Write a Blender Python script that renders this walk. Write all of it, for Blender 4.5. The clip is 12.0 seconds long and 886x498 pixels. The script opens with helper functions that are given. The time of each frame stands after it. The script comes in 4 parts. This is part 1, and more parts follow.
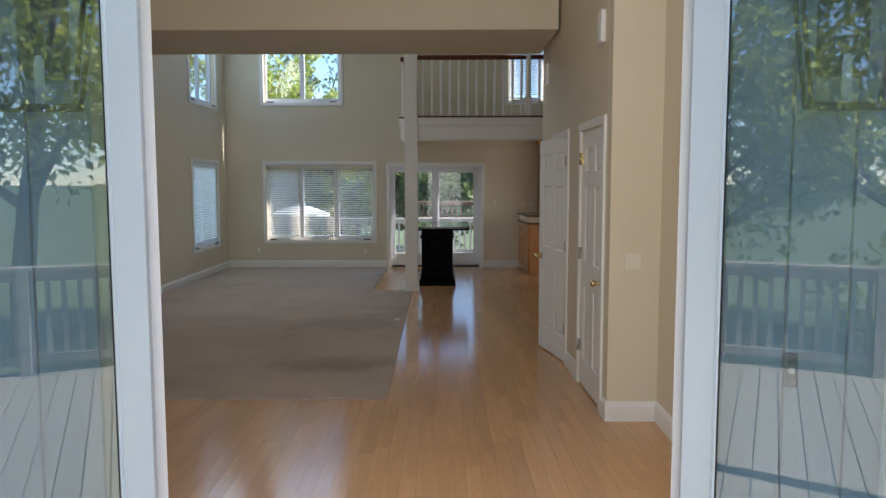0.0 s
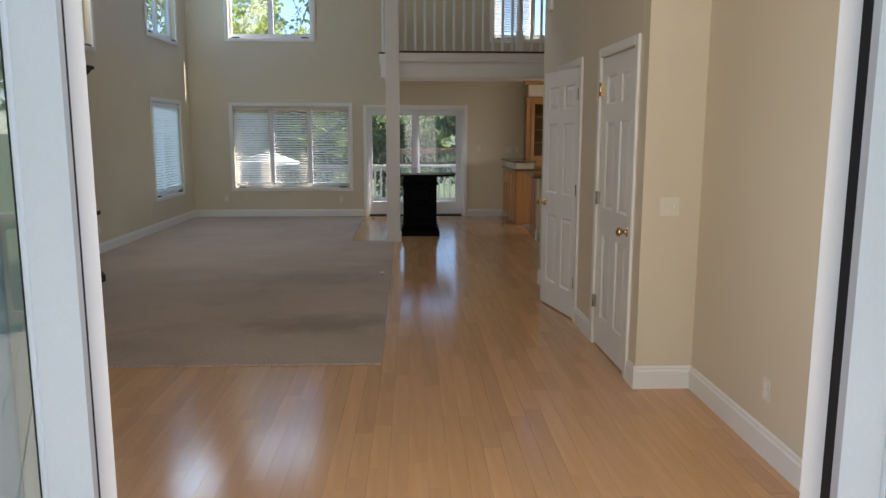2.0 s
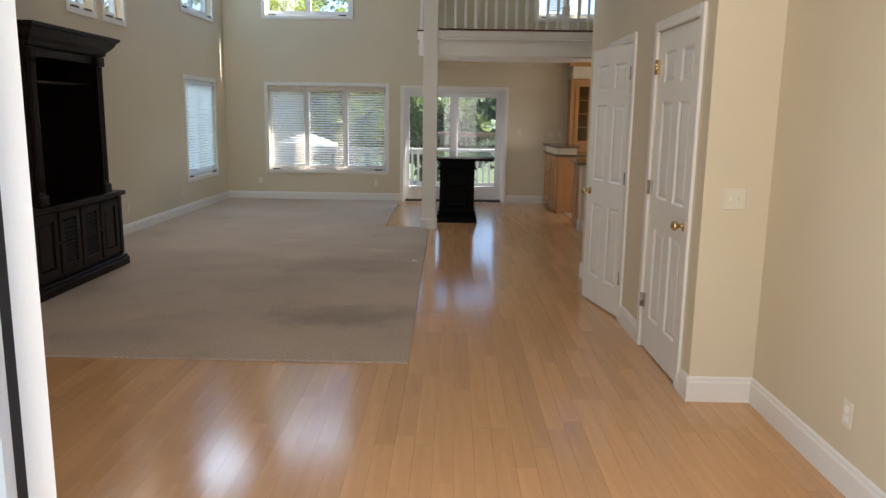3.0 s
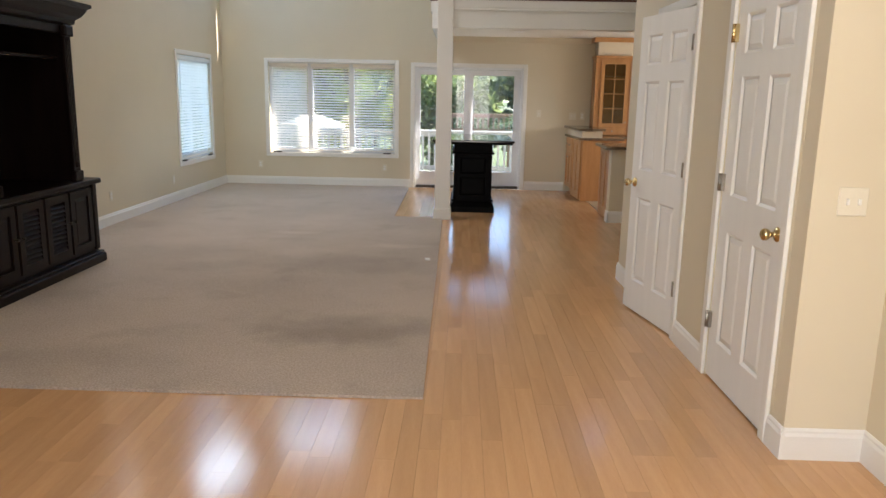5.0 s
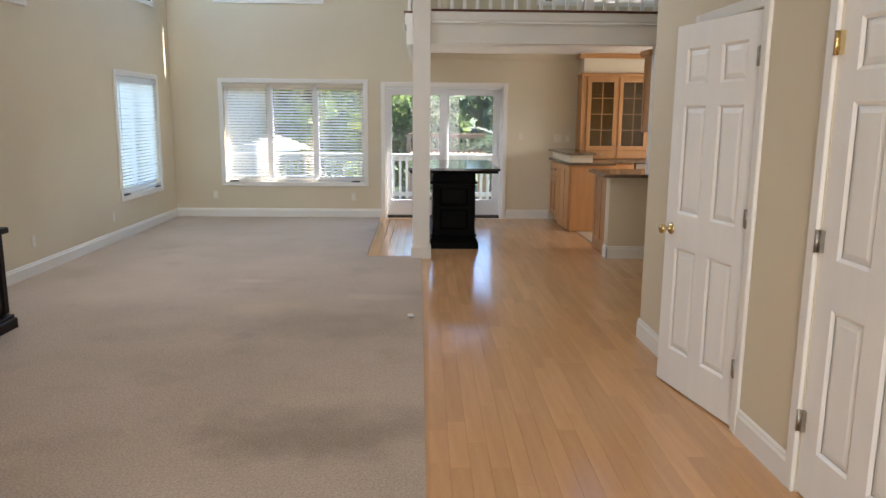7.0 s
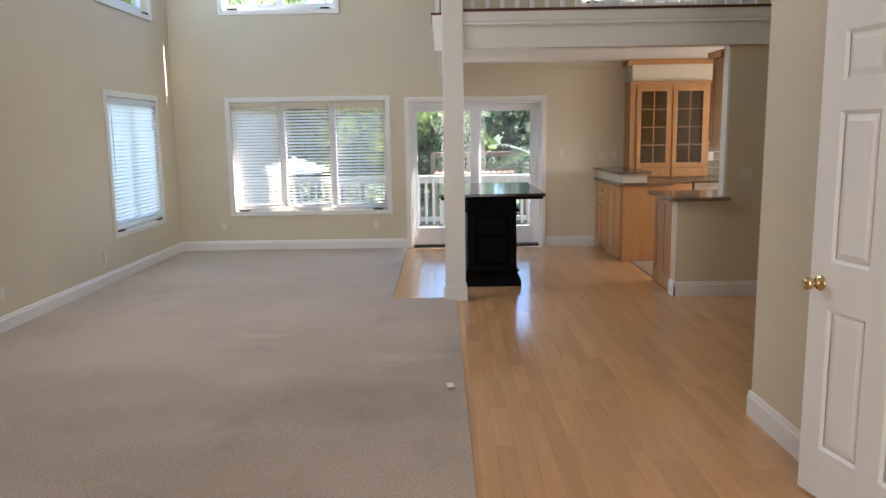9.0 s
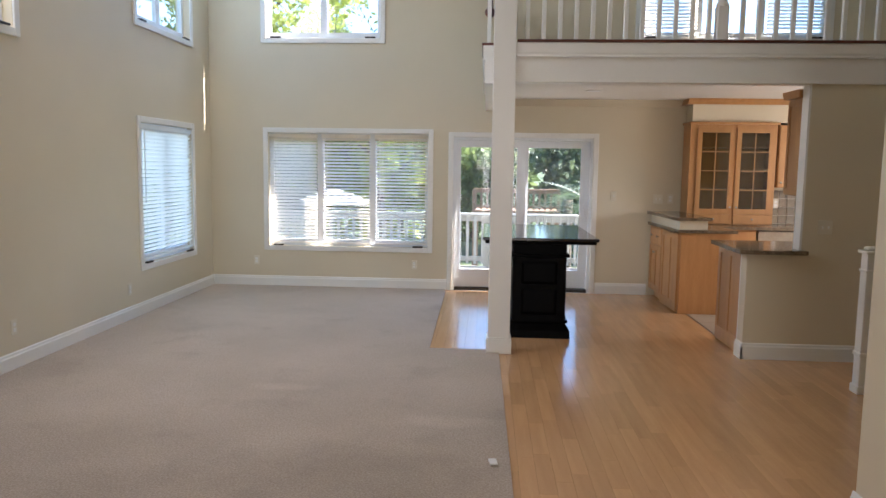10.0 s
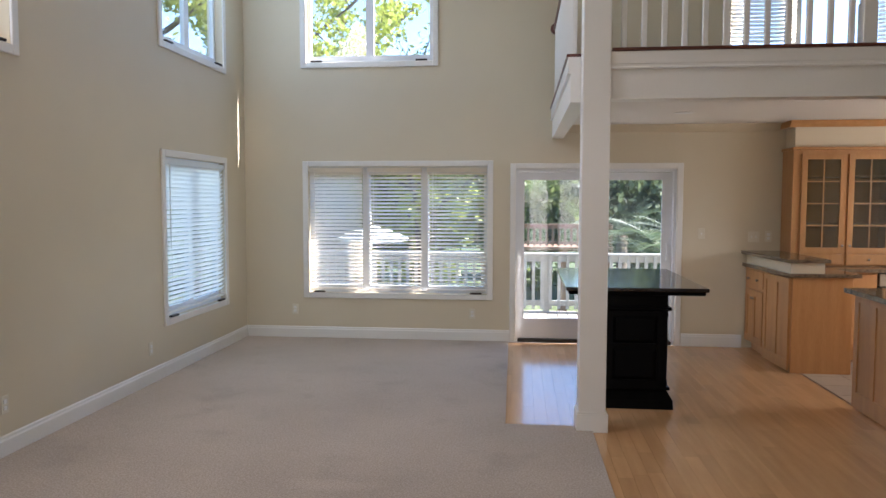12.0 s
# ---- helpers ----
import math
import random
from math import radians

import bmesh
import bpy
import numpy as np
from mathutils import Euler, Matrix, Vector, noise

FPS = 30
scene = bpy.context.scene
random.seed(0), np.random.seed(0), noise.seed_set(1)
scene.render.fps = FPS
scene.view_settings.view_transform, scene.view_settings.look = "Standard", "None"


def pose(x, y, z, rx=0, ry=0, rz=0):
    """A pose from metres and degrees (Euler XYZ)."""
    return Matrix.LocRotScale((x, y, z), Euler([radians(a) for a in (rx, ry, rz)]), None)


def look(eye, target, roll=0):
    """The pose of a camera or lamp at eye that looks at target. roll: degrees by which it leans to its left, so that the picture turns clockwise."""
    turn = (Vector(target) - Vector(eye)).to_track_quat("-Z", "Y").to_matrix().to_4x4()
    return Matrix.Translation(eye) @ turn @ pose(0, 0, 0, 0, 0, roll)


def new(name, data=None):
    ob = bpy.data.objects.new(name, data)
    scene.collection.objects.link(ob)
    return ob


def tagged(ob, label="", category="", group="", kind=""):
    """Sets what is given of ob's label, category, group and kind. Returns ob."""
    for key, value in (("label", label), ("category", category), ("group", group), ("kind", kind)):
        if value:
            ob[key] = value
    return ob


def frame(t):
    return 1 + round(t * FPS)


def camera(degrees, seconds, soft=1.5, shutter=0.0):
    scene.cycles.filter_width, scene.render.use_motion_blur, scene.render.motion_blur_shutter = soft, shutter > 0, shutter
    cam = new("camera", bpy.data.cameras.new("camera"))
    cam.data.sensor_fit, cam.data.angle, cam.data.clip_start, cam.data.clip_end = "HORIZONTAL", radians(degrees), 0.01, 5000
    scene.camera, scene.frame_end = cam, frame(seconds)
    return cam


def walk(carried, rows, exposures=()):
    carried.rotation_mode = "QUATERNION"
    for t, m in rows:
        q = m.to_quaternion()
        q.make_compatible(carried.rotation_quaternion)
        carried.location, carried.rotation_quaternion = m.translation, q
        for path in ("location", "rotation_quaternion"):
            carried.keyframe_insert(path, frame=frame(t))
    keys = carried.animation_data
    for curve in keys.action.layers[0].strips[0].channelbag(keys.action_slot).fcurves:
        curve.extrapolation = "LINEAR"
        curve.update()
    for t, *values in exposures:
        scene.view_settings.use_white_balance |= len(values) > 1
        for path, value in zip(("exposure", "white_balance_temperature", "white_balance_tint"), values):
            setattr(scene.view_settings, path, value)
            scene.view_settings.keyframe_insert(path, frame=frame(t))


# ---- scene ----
cam = camera(62.1, 12.0, soft=1.5)
PATH = [
    (0, (0.112, 0.466, 1.628), (0.106, 2.458, 1.447), -0.1),
    (0.5, (0.114, 0.62, 1.585), (0.096, 2.609, 1.373), -0.3),
    (1, (0.07, 0.785, 1.549), (0.055, 2.766, 1.277), -0.0),
    (1.5, (-0.043, 0.998, 1.551), (0.005, 2.975, 1.256), -0.0),
    (2, (-0.108, 1.185, 1.519), (-0.029, 3.159, 1.205), 0.1),
    (2.5, (-0.088, 1.413, 1.501), (-0.049, 3.382, 1.152), 0.5),
    (3, (-0.072, 1.592, 1.491), (-0.096, 3.56, 1.135), 0.9),
    (5, (-0.167, 2.465, 1.472), (-0.211, 4.423, 1.066), 1.1),
    (5.5, (-0.183, 2.679, 1.475), (-0.285, 4.635, 1.068), 0.8),
    (6, (-0.23, 2.952, 1.468), (-0.299, 4.909, 1.064), 0.1),
    (6.5, (-0.33, 3.284, 1.531), (-0.301, 5.251, 1.168), 0.4),
    (7, (-0.342, 3.54, 1.536), (-0.294, 5.507, 1.176), 0.5),
    (9, (-0.45, 4.709, 1.536), (-0.465, 6.684, 1.223), -0.9),
    (9.5, (-0.461, 5.001, 1.579), (-0.53, 6.982, 1.32), 0.4),
    (10, (-0.512, 5.241, 1.565), (-0.628, 7.225, 1.342), 0.8),
    (10.5, (-0.653, 5.514, 1.586), (-0.734, 7.499, 1.359), 0.2),
    (11, (-0.719, 5.777, 1.572), (-0.803, 7.763, 1.35), -0.5),
    (11.5, (-0.792, 6.054, 1.593), (-0.949, 8.04, 1.423), -0.2),
    (12, (-0.886, 6.31, 1.58), (-1.095, 8.295, 1.449), 0.1),
]
EXPOSURES = [(0, 1.92, 6050, 14), (1.0, 1.88, 6100, 14), (2.0, 2.0, 6250, 15), (3.0, 2.45, 6450, 15), (5.0, 3.0, 6500, 16), (6.0, 3.05, 6450, 16), (9.0, 3.0, 6250, 18), (11, 2.85, 6200, 18), (12, 2.7, 6250, 20)]
walk(cam, [(t, look(eye, target, roll)) for t, eye, target, roll in PATH], EXPOSURES)

# ---- light ----
SUN = Vector((0.74, 0.122, 0.80)).normalized()
world = bpy.data.worlds.new("world")
scene.world = world
world.use_nodes = True
wn = world.node_tree
sky = wn.nodes.new("ShaderNodeTexSky")
sky.sky_type, sky.sun_disc = "NISHITA", False
sky.sun_elevation, sky.sun_rotation = math.asin(SUN.z), math.atan2(SUN.x, SUN.y)
sky.dust_density, sky.ozone_density, sky.altitude = 0.1, 3.5, 800
wn.links.new(sky.outputs[0], wn.nodes["Background"].inputs[0])
wn.nodes["Background"].inputs[1].default_value = 0.09
sun = new("sun", bpy.data.lights.new("sun", "SUN"))
sun.data.energy, sun.data.angle, sun.data.color = 4.2, radians(0.5), (1.0, 0.95, 0.86)
sun.matrix_world = look(SUN * 60, (0, 0, 0))


def fill_lamp(eye, target, w, h, watts, color):
    """An added area lamp at an opening, standing in for daylight."""
    lamp = new("window_light", bpy.data.lights.new("window_light", "AREA"))
    lamp.data.shape, lamp.data.size, lamp.data.size_y = "RECTANGLE", w, h
    lamp.data.energy, lamp.data.color = watts, color
    lamp.matrix_world = look(eye, target)


# added at the unseen transom over the front doors
fill_lamp((0.1, 2.97, 3.9), (0.1, 9.0, 0.3), 1.6, 1.3, 6, (1.0, 0.93, 0.82))
# added in the open front doorway to brighten the foyer
fill_lamp((0.02, 2.84, 1.25), (0.02, 8.0, 1.25), 1.3, 2.2, 6.5, (1.0, 0.95, 0.86))
fill_lamp((-3.95, 13.23, 4.5), (-1.0, 12.0, 0.2), 1.2, 0.6, 4.5, (0.58, 0.80, 1.0))
fill_lamp((-3.95, 9.99, 4.0), (1.4, 10.8, 0.3), 1.1, 1.4, 9.5, (1.0, 0.96, 0.90))
# added behind the side window's blind, a blue stand-in for sky
fill_lamp((-4.09, 13.22, 1.25), (0.0, 13.22, 1.2), 1.25, 1.38, 0.65, (0.30, 0.58, 1.0))
fill_lamp((-2.6, 14.42, 4.5), (-1.6, 8.0, 0.5), 1.2, 0.6, 1.6, (0.58, 0.80, 1.0))
# added at the unseen east window to brighten kitchen and dining floor
fill_lamp((4.5, 12.7, 1.6), (0.8, 12.5, 0.0), 1.3, 0.9, 6.5, (1.0, 0.97, 0.92))

# ---- materials ----


def nodes(name):
    m = bpy.data.materials.new(name)
    m.use_nodes = True
    t = m.node_tree
    return m, t, t.nodes["Principled BSDF"]


def surface(name, a, b, rough=0.6, scale=6.0, fine=180.0, bump=0.1, metal=0.0, stretch=(1, 1, 1), vary=0.0, spec=0.5, mid=(0.35, 0.65), coords="Object"):
    """Two colours mixed by a broad and a fine noise, with fine relief; vary shifts the value from object to object."""
    m, t, p = nodes(name)
    N, L = t.nodes.new, t.links.new
    tc, mp = N("ShaderNodeTexCoord"), N("ShaderNodeMapping")
    mp.inputs["Scale"].default_value = stretch
    L(tc.outputs[coords], mp.inputs[0])
    n1, n2 = N("ShaderNodeTexNoise"), N("ShaderNodeTexNoise")
    for n, s in ((n1, scale), (n2, fine)):
        n.inputs["Scale"].default_value, n.inputs["Detail"].default_value = s, 5
        L(mp.outputs[0], n.inputs["Vector"])
    mix = N("ShaderNodeMath")
    mix.operation = "MULTIPLY_ADD"
    mix.inputs[1].default_value = 0.35
    L(n2.outputs["Fac"], mix.inputs[0])
    half = N("ShaderNodeMath")
    half.operation = "MULTIPLY_ADD"
    half.inputs[1].default_value, half.inputs[2].default_value = 0.65, 0.0
    L(n1.outputs["Fac"], half.inputs[0])
    L(half.outputs[0], mix.inputs[2])
    ramp = N("ShaderNodeValToRGB")
    ramp.color_ramp.elements[0].position, ramp.color_ramp.elements[1].position = mid
    ramp.color_ramp.elements[0].color, ramp.color_ramp.elements[1].color = (*a, 1), (*b, 1)
    L(mix.outputs[0], ramp.inputs[0])
    out = ramp.outputs[0]
    if vary:
        info, hsv, rng = N("ShaderNodeObjectInfo"), N("ShaderNodeHueSaturation"), N("ShaderNodeMapRange")
        rng.inputs[3].default_value, rng.inputs[4].default_value = 1 - vary, 1 + vary
        L(info.outputs["Random"], rng.inputs[0])
        L(rng.outputs[0], hsv.inputs["Value"])
        L(out, hsv.inputs["Color"])
        out = hsv.outputs[0]
    L(out, p.inputs["Base Color"])
    rr = N("ShaderNodeMapRange")
    rr.inputs[3].default_value, rr.inputs[4].default_value = max(rough - 0.06, 0.02), min(rough + 0.06, 1)
    L(n1.outputs["Fac"], rr.inputs[0])
    L(rr.outputs[0], p.inputs["Roughness"])
    p.inputs["Metallic"].default_value = metal
    p.inputs["Specular IOR Level"].default_value = spec
    bp = N("ShaderNodeBump")
    bp.inputs["Strength"].default_value, bp.inputs["Distance"].default_value = bump, 0.004
    L(mix.outputs[0], bp.inputs["Height"])
    L(bp.outputs[0], p.inputs["Normal"])
    return m


WALL = surface("wall_paint", (0.635, 0.562, 0.42), (0.675, 0.60, 0.452), 0.62, 1.2, 260, 0.06)
TRIM = surface("white_trim_paint", (0.76, 0.75, 0.71), (0.80, 0.79, 0.76), 0.38, 2.0, 120, 0.05)
DOORW = surface("white_door_paint", (0.77, 0.765, 0.74), (0.81, 0.805, 0.78), 0.36, 2.0, 90, 0.06, stretch=(6, 6, 0.6))
CEIL = surface("ceiling_paint", (0.74, 0.72, 0.67), (0.78, 0.76, 0.71), 0.8, 1.5, 200, 0.1)
PLANK = surface("maple_floor", (0.51, 0.278, 0.132), (0.655, 0.39, 0.192), 0.15, 2.2, 30, 0.006, stretch=(9, 0.8, 1), vary=0.09, mid=(0.25, 0.75))
JOINT = surface("floor_joint", (0.31, 0.17, 0.075), (0.35, 0.195, 0.088), 0.6, 5, 60, 0.05)
MAPLE = surface("maple_cabinet", (0.41, 0.197, 0.07), (0.51, 0.268, 0.106), 0.36, 2.0, 26, 0.03, stretch=(7, 7, 0.7), vary=0.05)
BLACKWOOD = surface("black_stained_wood", (0.002, 0.002, 0.0022), (0.0045, 0.004, 0.004), 0.40, 2.0, 40, 0.08, stretch=(6, 6, 0.7), spec=0.03)
BLACKTOP = surface("polished_black_top", (0.008, 0.007, 0.008), (0.018, 0.014, 0.015), 0.09, 2.0, 40, 0.02, stretch=(1, 6, 1))
ESPRESSO = surface("espresso_wood", (0.004, 0.002, 0.0018), (0.010, 0.005, 0.004), 0.36, 2.0, 40, 0.1, stretch=(6, 6, 0.7), spec=0.18)
GRANITE = surface("granite", (0.06, 0.045, 0.03), (0.27, 0.20, 0.13), 0.12, 38, 190, 0.02, mid=(0.38, 0.62))
BRASS = surface("brass", (0.56, 0.43, 0.22), (0.70, 0.56, 0.32), 0.24, 12, 90, 0.03, metal=1.0)
STEEL = surface("dull_steel", (0.30, 0.28, 0.25), (0.42, 0.40, 0.36), 0.35, 12, 90, 0.03, metal=1.0)
DARKMETAL = surface("dark_bronze", (0.03, 0.026, 0.022), (0.06, 0.05, 0.04), 0.45, 12, 90, 0.06, metal=0.6)
RUBBER = surface("black_weatherstrip", (0.012, 0.012, 0.013), (0.02, 0.02, 0.021), 0.7, 20, 120, 0.1)
SASH = surface("window_vinyl", (0.70, 0.72, 0.74), (0.76, 0.78, 0.80), 0.35, 3, 90, 0.03)
SLAT = surface("blind_slat", (0.88, 0.845, 0.785), (0.92, 0.885, 0.825), 0.45, 5, 90, 0.03)
REDWOOD = surface("cherry_stained_rail", (0.075, 0.018, 0.010), (0.12, 0.032, 0.018), 0.3, 3, 50, 0.04, stretch=(1, 6, 6))
PLASTIC = surface("ivory_plastic", (0.68, 0.63, 0.51), (0.72, 0.67, 0.55), 0.35, 6, 90, 0.02)
DECKWHITE = surface("white_deck_paint", (0.33, 0.335, 0.315), (0.46, 0.465, 0.44), 0.5, 4, 60, 0.1)
DECKWOOD = surface("weathered_deck", (0.20, 0.175, 0.145), (0.30, 0.265, 0.22), 0.7, 3, 40, 0.3, stretch=(1, 8, 1), vary=0.1)
BROWNWOOD = surface("brown_wood_rail", (0.22, 0.12, 0.07), (0.32, 0.19, 0.12), 0.7, 4, 50, 0.3)
SIDING = surface("blue_grey_siding", (0.29, 0.36, 0.41), (0.33, 0.41, 0.465), 0.6, 2, 70, 0.25, stretch=(5, 5, 0.6), vary=0.04)
BARK = surface("bark", (0.07, 0.05, 0.035), (0.14, 0.11, 0.08), 0.9, 8, 60, 0.8, stretch=(4, 4, 1))
GRASS = surface("grass_ground", (0.045, 0.075, 0.022), (0.10, 0.12, 0.045), 0.95, 0.8, 30, 0.6, mid=(0.3, 0.7))
CANVAS = surface("white_canvas", (0.74, 0.73, 0.70), (0.79, 0.78, 0.75), 0.8, 3, 200, 0.1)
TILE = surface("beige_floor_tile", (0.33, 0.265, 0.19), (0.41, 0.335, 0.25), 0.32, 6, 60, 0.06, vary=0.06)
SPLASH = surface("backsplash_stone", (0.16, 0.12, 0.075), (0.30, 0.24, 0.16), 0.45, 9, 60, 0.2, vary=0.14)
SCRAP = surface("white_scrap", (0.74, 0.73, 0.70), (0.80, 0.79, 0.76), 0.6, 20, 90, 0.1)


STAINS = [((-0.85, 6.9), (0.75, 0.35), 0.72), ((-1.55, 8.6), (1.3, 0.22), 0.88), ((-1.2, 8.9), (0.9, 0.3), 0.84), ((-0.75, 9.6), (0.35, 0.12), 1.15), ((-1.9, 10.2), (0.3, 0.1), 1.14), ((-2.3, 6.3), (0.7, 0.25), 0.88)]


def carpet_material():
    m, t, p = nodes("carpet_pile")
    N, L = t.nodes.new, t.links.new
    tc = N("ShaderNodeTexCoord")
    pile, worn, stain = N("ShaderNodeTexNoise"), N("ShaderNodeTexNoise"), N("ShaderNodeTexNoise")
    for n, s, d in ((pile, 95, 4), (worn, 0.9, 5), (stain, 2.3, 6)):
        n.inputs["Scale"].default_value, n.inputs["Detail"].default_value = s, d
        L(tc.outputs["Object"], n.inputs["Vector"])
    base = N("ShaderNodeValToRGB")
    base.color_ramp.elements[0].position, base.color_ramp.elements[1].position = 0.30, 0.72
    base.color_ramp.elements[0].color, base.color_ramp.elements[1].color = (0.395, 0.324, 0.264, 1), (0.585, 0.497, 0.418, 1)
    L(pile.outputs["Fac"], base.inputs[0])
    tone = N("ShaderNodeMapRange")
    tone.inputs[1].default_value, tone.inputs[2].default_value, tone.inputs[3].default_value, tone.inputs[4].default_value = 0.3, 0.7, 0.90, 1.08
    L(worn.outputs["Fac"], tone.inputs[0])
    spot = N("ShaderNodeMapRange")
    spot.inputs[1].default_value, spot.inputs[2].default_value, spot.inputs[3].default_value, spot.inputs[4].default_value = 0.56, 0.74, 1.0, 0.88
    L(stain.outputs["Fac"], spot.inputs[0])
    mul, hsv = N("ShaderNodeMath"), N("ShaderNodeHueSaturation")
    mul.operation = "MULTIPLY"
    last = tone.outputs[0]
    for (cx, cy), (sx, sy), depth in STAINS:
        mp, far, soft, by = N("ShaderNodeMapping"), N("ShaderNodeVectorMath"), N("ShaderNodeMapRange"), N("ShaderNodeMath")
        mp.inputs["Location"].default_value, mp.inputs["Scale"].default_value = (-cx / sx, -cy / sy, 0), (1 / sx, 1 / sy, 0)
        L(tc.outputs["Object"], mp.inputs[0])
        wob, addv = N("ShaderNodeTexNoise"), N("ShaderNodeVectorMath")
        wob.inputs["Scale"].default_value, wob.inputs["Detail"].default_value = 3.0, 6
        L(tc.outputs["Object"], wob.inputs["Vector"])
        addv.operation = "MULTIPLY_ADD"
        addv.inputs[1].default_value = (1.6, 1.6, 0)
        L(wob.outputs["Color"], addv.inputs[0])
        L(mp.outputs[0], addv.inputs[2])
        shift = N("ShaderNodeVectorMath")
        shift.operation = "SUBTRACT"
        shift.inputs[1].default_value = (0.8, 0.8, 0)
        L(addv.outputs[0], shift.inputs[0])
        far.operation = "LENGTH"
        L(shift.outputs[0], far.inputs[0])
        soft.inputs[1].default_value, soft.inputs[2].default_value, soft.inputs[3].default_value, soft.inputs[4].default_value = 0.25, 1.1, depth, 1.0
        L(far.outputs["Value"], soft.inputs[0])
        by.operation = "MULTIPLY"
        L(last, by.inputs[0])
        L(soft.outputs[0], by.inputs[1])
        last = by.outputs[0]
    L(last, mul.inputs[0])
    L(spot.outputs[0], mul.inputs[1])
    L(mul.outputs[0], hsv.inputs["Value"])
    L(base.outputs[0], hsv.inputs["Color"])
    L(hsv.outputs[0], p.inputs["Base Color"])
    p.inputs["Roughness"].default_value = 0.95
    p.inputs["Specular IOR Level"].default_value = 0.1
    bp = N("ShaderNodeBump")
    bp.inputs["Strength"].default_value, bp.inputs["Distance"].default_value = 0.55, 0.010
    L(pile.outputs["Fac"], bp.inputs["Height"])
    L(bp.outputs[0], p.inputs["Normal"])
    return m


CARPET = carpet_material()


def translucent(m, share):
    """Lets part of the light through a thin sheet."""
    t = m.node_tree
    p = t.nodes["Principled BSDF"]
    tr, mx = t.nodes.new("ShaderNodeBsdfTranslucent"), t.nodes.new("ShaderNodeMixShader")
    t.links.new(p.inputs["Base Color"].links[0].from_socket, tr.inputs[0])
    mx.inputs[0].default_value = share
    t.links.new(p.outputs[0], mx.inputs[1])
    t.links.new(tr.outputs[0], mx.inputs[2])
    t.links.new(mx.outputs[0], t.nodes["Material Output"].inputs[0])


translucent(SLAT, 0.87)
translucent(CANVAS, 0.25)


def leaf_material(name, a, b):
    """Leaf colour varied clump by clump, with some light coming through."""
    m, t, p = nodes(name)
    N, L = t.nodes.new, t.links.new
    geo, ramp = N("ShaderNodeNewGeometry"), N("ShaderNodeValToRGB")
    ramp.color_ramp.elements[0].color, ramp.color_ramp.elements[1].color = (*a, 1), (*b, 1)
    L(geo.outputs["Random Per Island"], ramp.inputs[0])
    L(ramp.outputs[0], p.inputs["Base Color"])
    p.inputs["Roughness"].default_value = 0.5
    tr, mx = N("ShaderNodeBsdfTranslucent"), N("ShaderNodeMixShader")
    L(ramp.outputs[0], tr.inputs[0])
    mx.inputs[0].default_value = 0.5
    L(p.outputs[0], mx.inputs[1])
    L(tr.outputs[0], mx.inputs[2])
    L(mx.outputs[0], t.nodes["Material Output"].inputs[0])
    return m


LEAF_LIGHT = leaf_material("leaf_yellow_green", (0.26, 0.31, 0.05), (0.46, 0.50, 0.11))
LEAF = leaf_material("leaf_green", (0.10, 0.145, 0.05), (0.22, 0.27, 0.095))
LEAF_DARK = leaf_material("leaf_dark_green", (0.07, 0.10, 0.05), (0.16, 0.20, 0.10))
PALM = leaf_material("palm_leaf", (0.045, 0.07, 0.04), (0.11, 0.14, 0.08))


def glass_material(name, tint, rough=0.0, face=0.035, haze=0.0):
    """Thin clear pane: mostly straight through, with a mirror share by angle and an optional pale veil imitating glare.
    """
    m, t, p = nodes(name)
    N, L = t.nodes.new, t.links.new
    tr, gl, mx, fr = N("ShaderNodeBsdfTransparent"), N("ShaderNodeBsdfGlossy"), N("ShaderNodeMixShader"), N("ShaderNodeLayerWeight")
    tr.inputs[0].default_value = (*tint, 1)
    gl.inputs["Roughness"].default_value = rough
    fr.inputs[0].default_value = 0.5
    pw, ad = N("ShaderNodeMath"), N("ShaderNodeMath")
    pw.operation, ad.operation = "POWER", "MULTIPLY_ADD"
    pw.inputs[1].default_value, ad.inputs[1].default_value, ad.inputs[2].default_value = 5.0, 1 - face, face
    L(fr.outputs["Facing"], pw.inputs[0])
    L(pw.outputs[0], ad.inputs[0])
    L(ad.outputs[0], mx.inputs[0])
    L(tr.outputs[0], mx.inputs[1])
    L(gl.outputs[0], mx.inputs[2])
    out = mx.outputs[0]
    # glare put into the pane as a pale translucent share
    if haze:
        haze_bsdf, veil = N("ShaderNodeBsdfTranslucent"), N("ShaderNodeMixShader")
        haze_bsdf.inputs[0].default_value = (0.85, 0.87, 0.85, 1)
        veil.inputs[0].default_value = haze
        L(out, veil.inputs[1])
        L(haze_bsdf.outputs[0], veil.inputs[2])
        out = veil.outputs[0]
    L(out, t.nodes["Material Output"].inputs[0])
    return m


GLASS = glass_material("window_glass", (0.94, 0.97, 0.98), haze=0.012)
# stronger glare veil here, to brighten the door glass
DOORGLASS = glass_material("tinted_door_glass", (0.88, 0.93, 0.925), face=0.2, haze=0.14)
CABGLASS = glass_material("cabinet_glass", (0.72, 0.74, 0.70), 0.03)

# ---- builders ----


def part(name, bm, material, parent=None, label="", m=None):
    """Links a bmesh as one mesh object, under a thing or part if one is given."""
    me = bpy.data.meshes.new(name)
    bm.to_mesh(me)
    bm.free()
    me.materials.append(material)
    ob = new(name, me)
    if parent:
        ob.parent = parent
    if m is not None:
        ob.matrix_local = m
    if label:
        tagged(ob, label)
    return ob


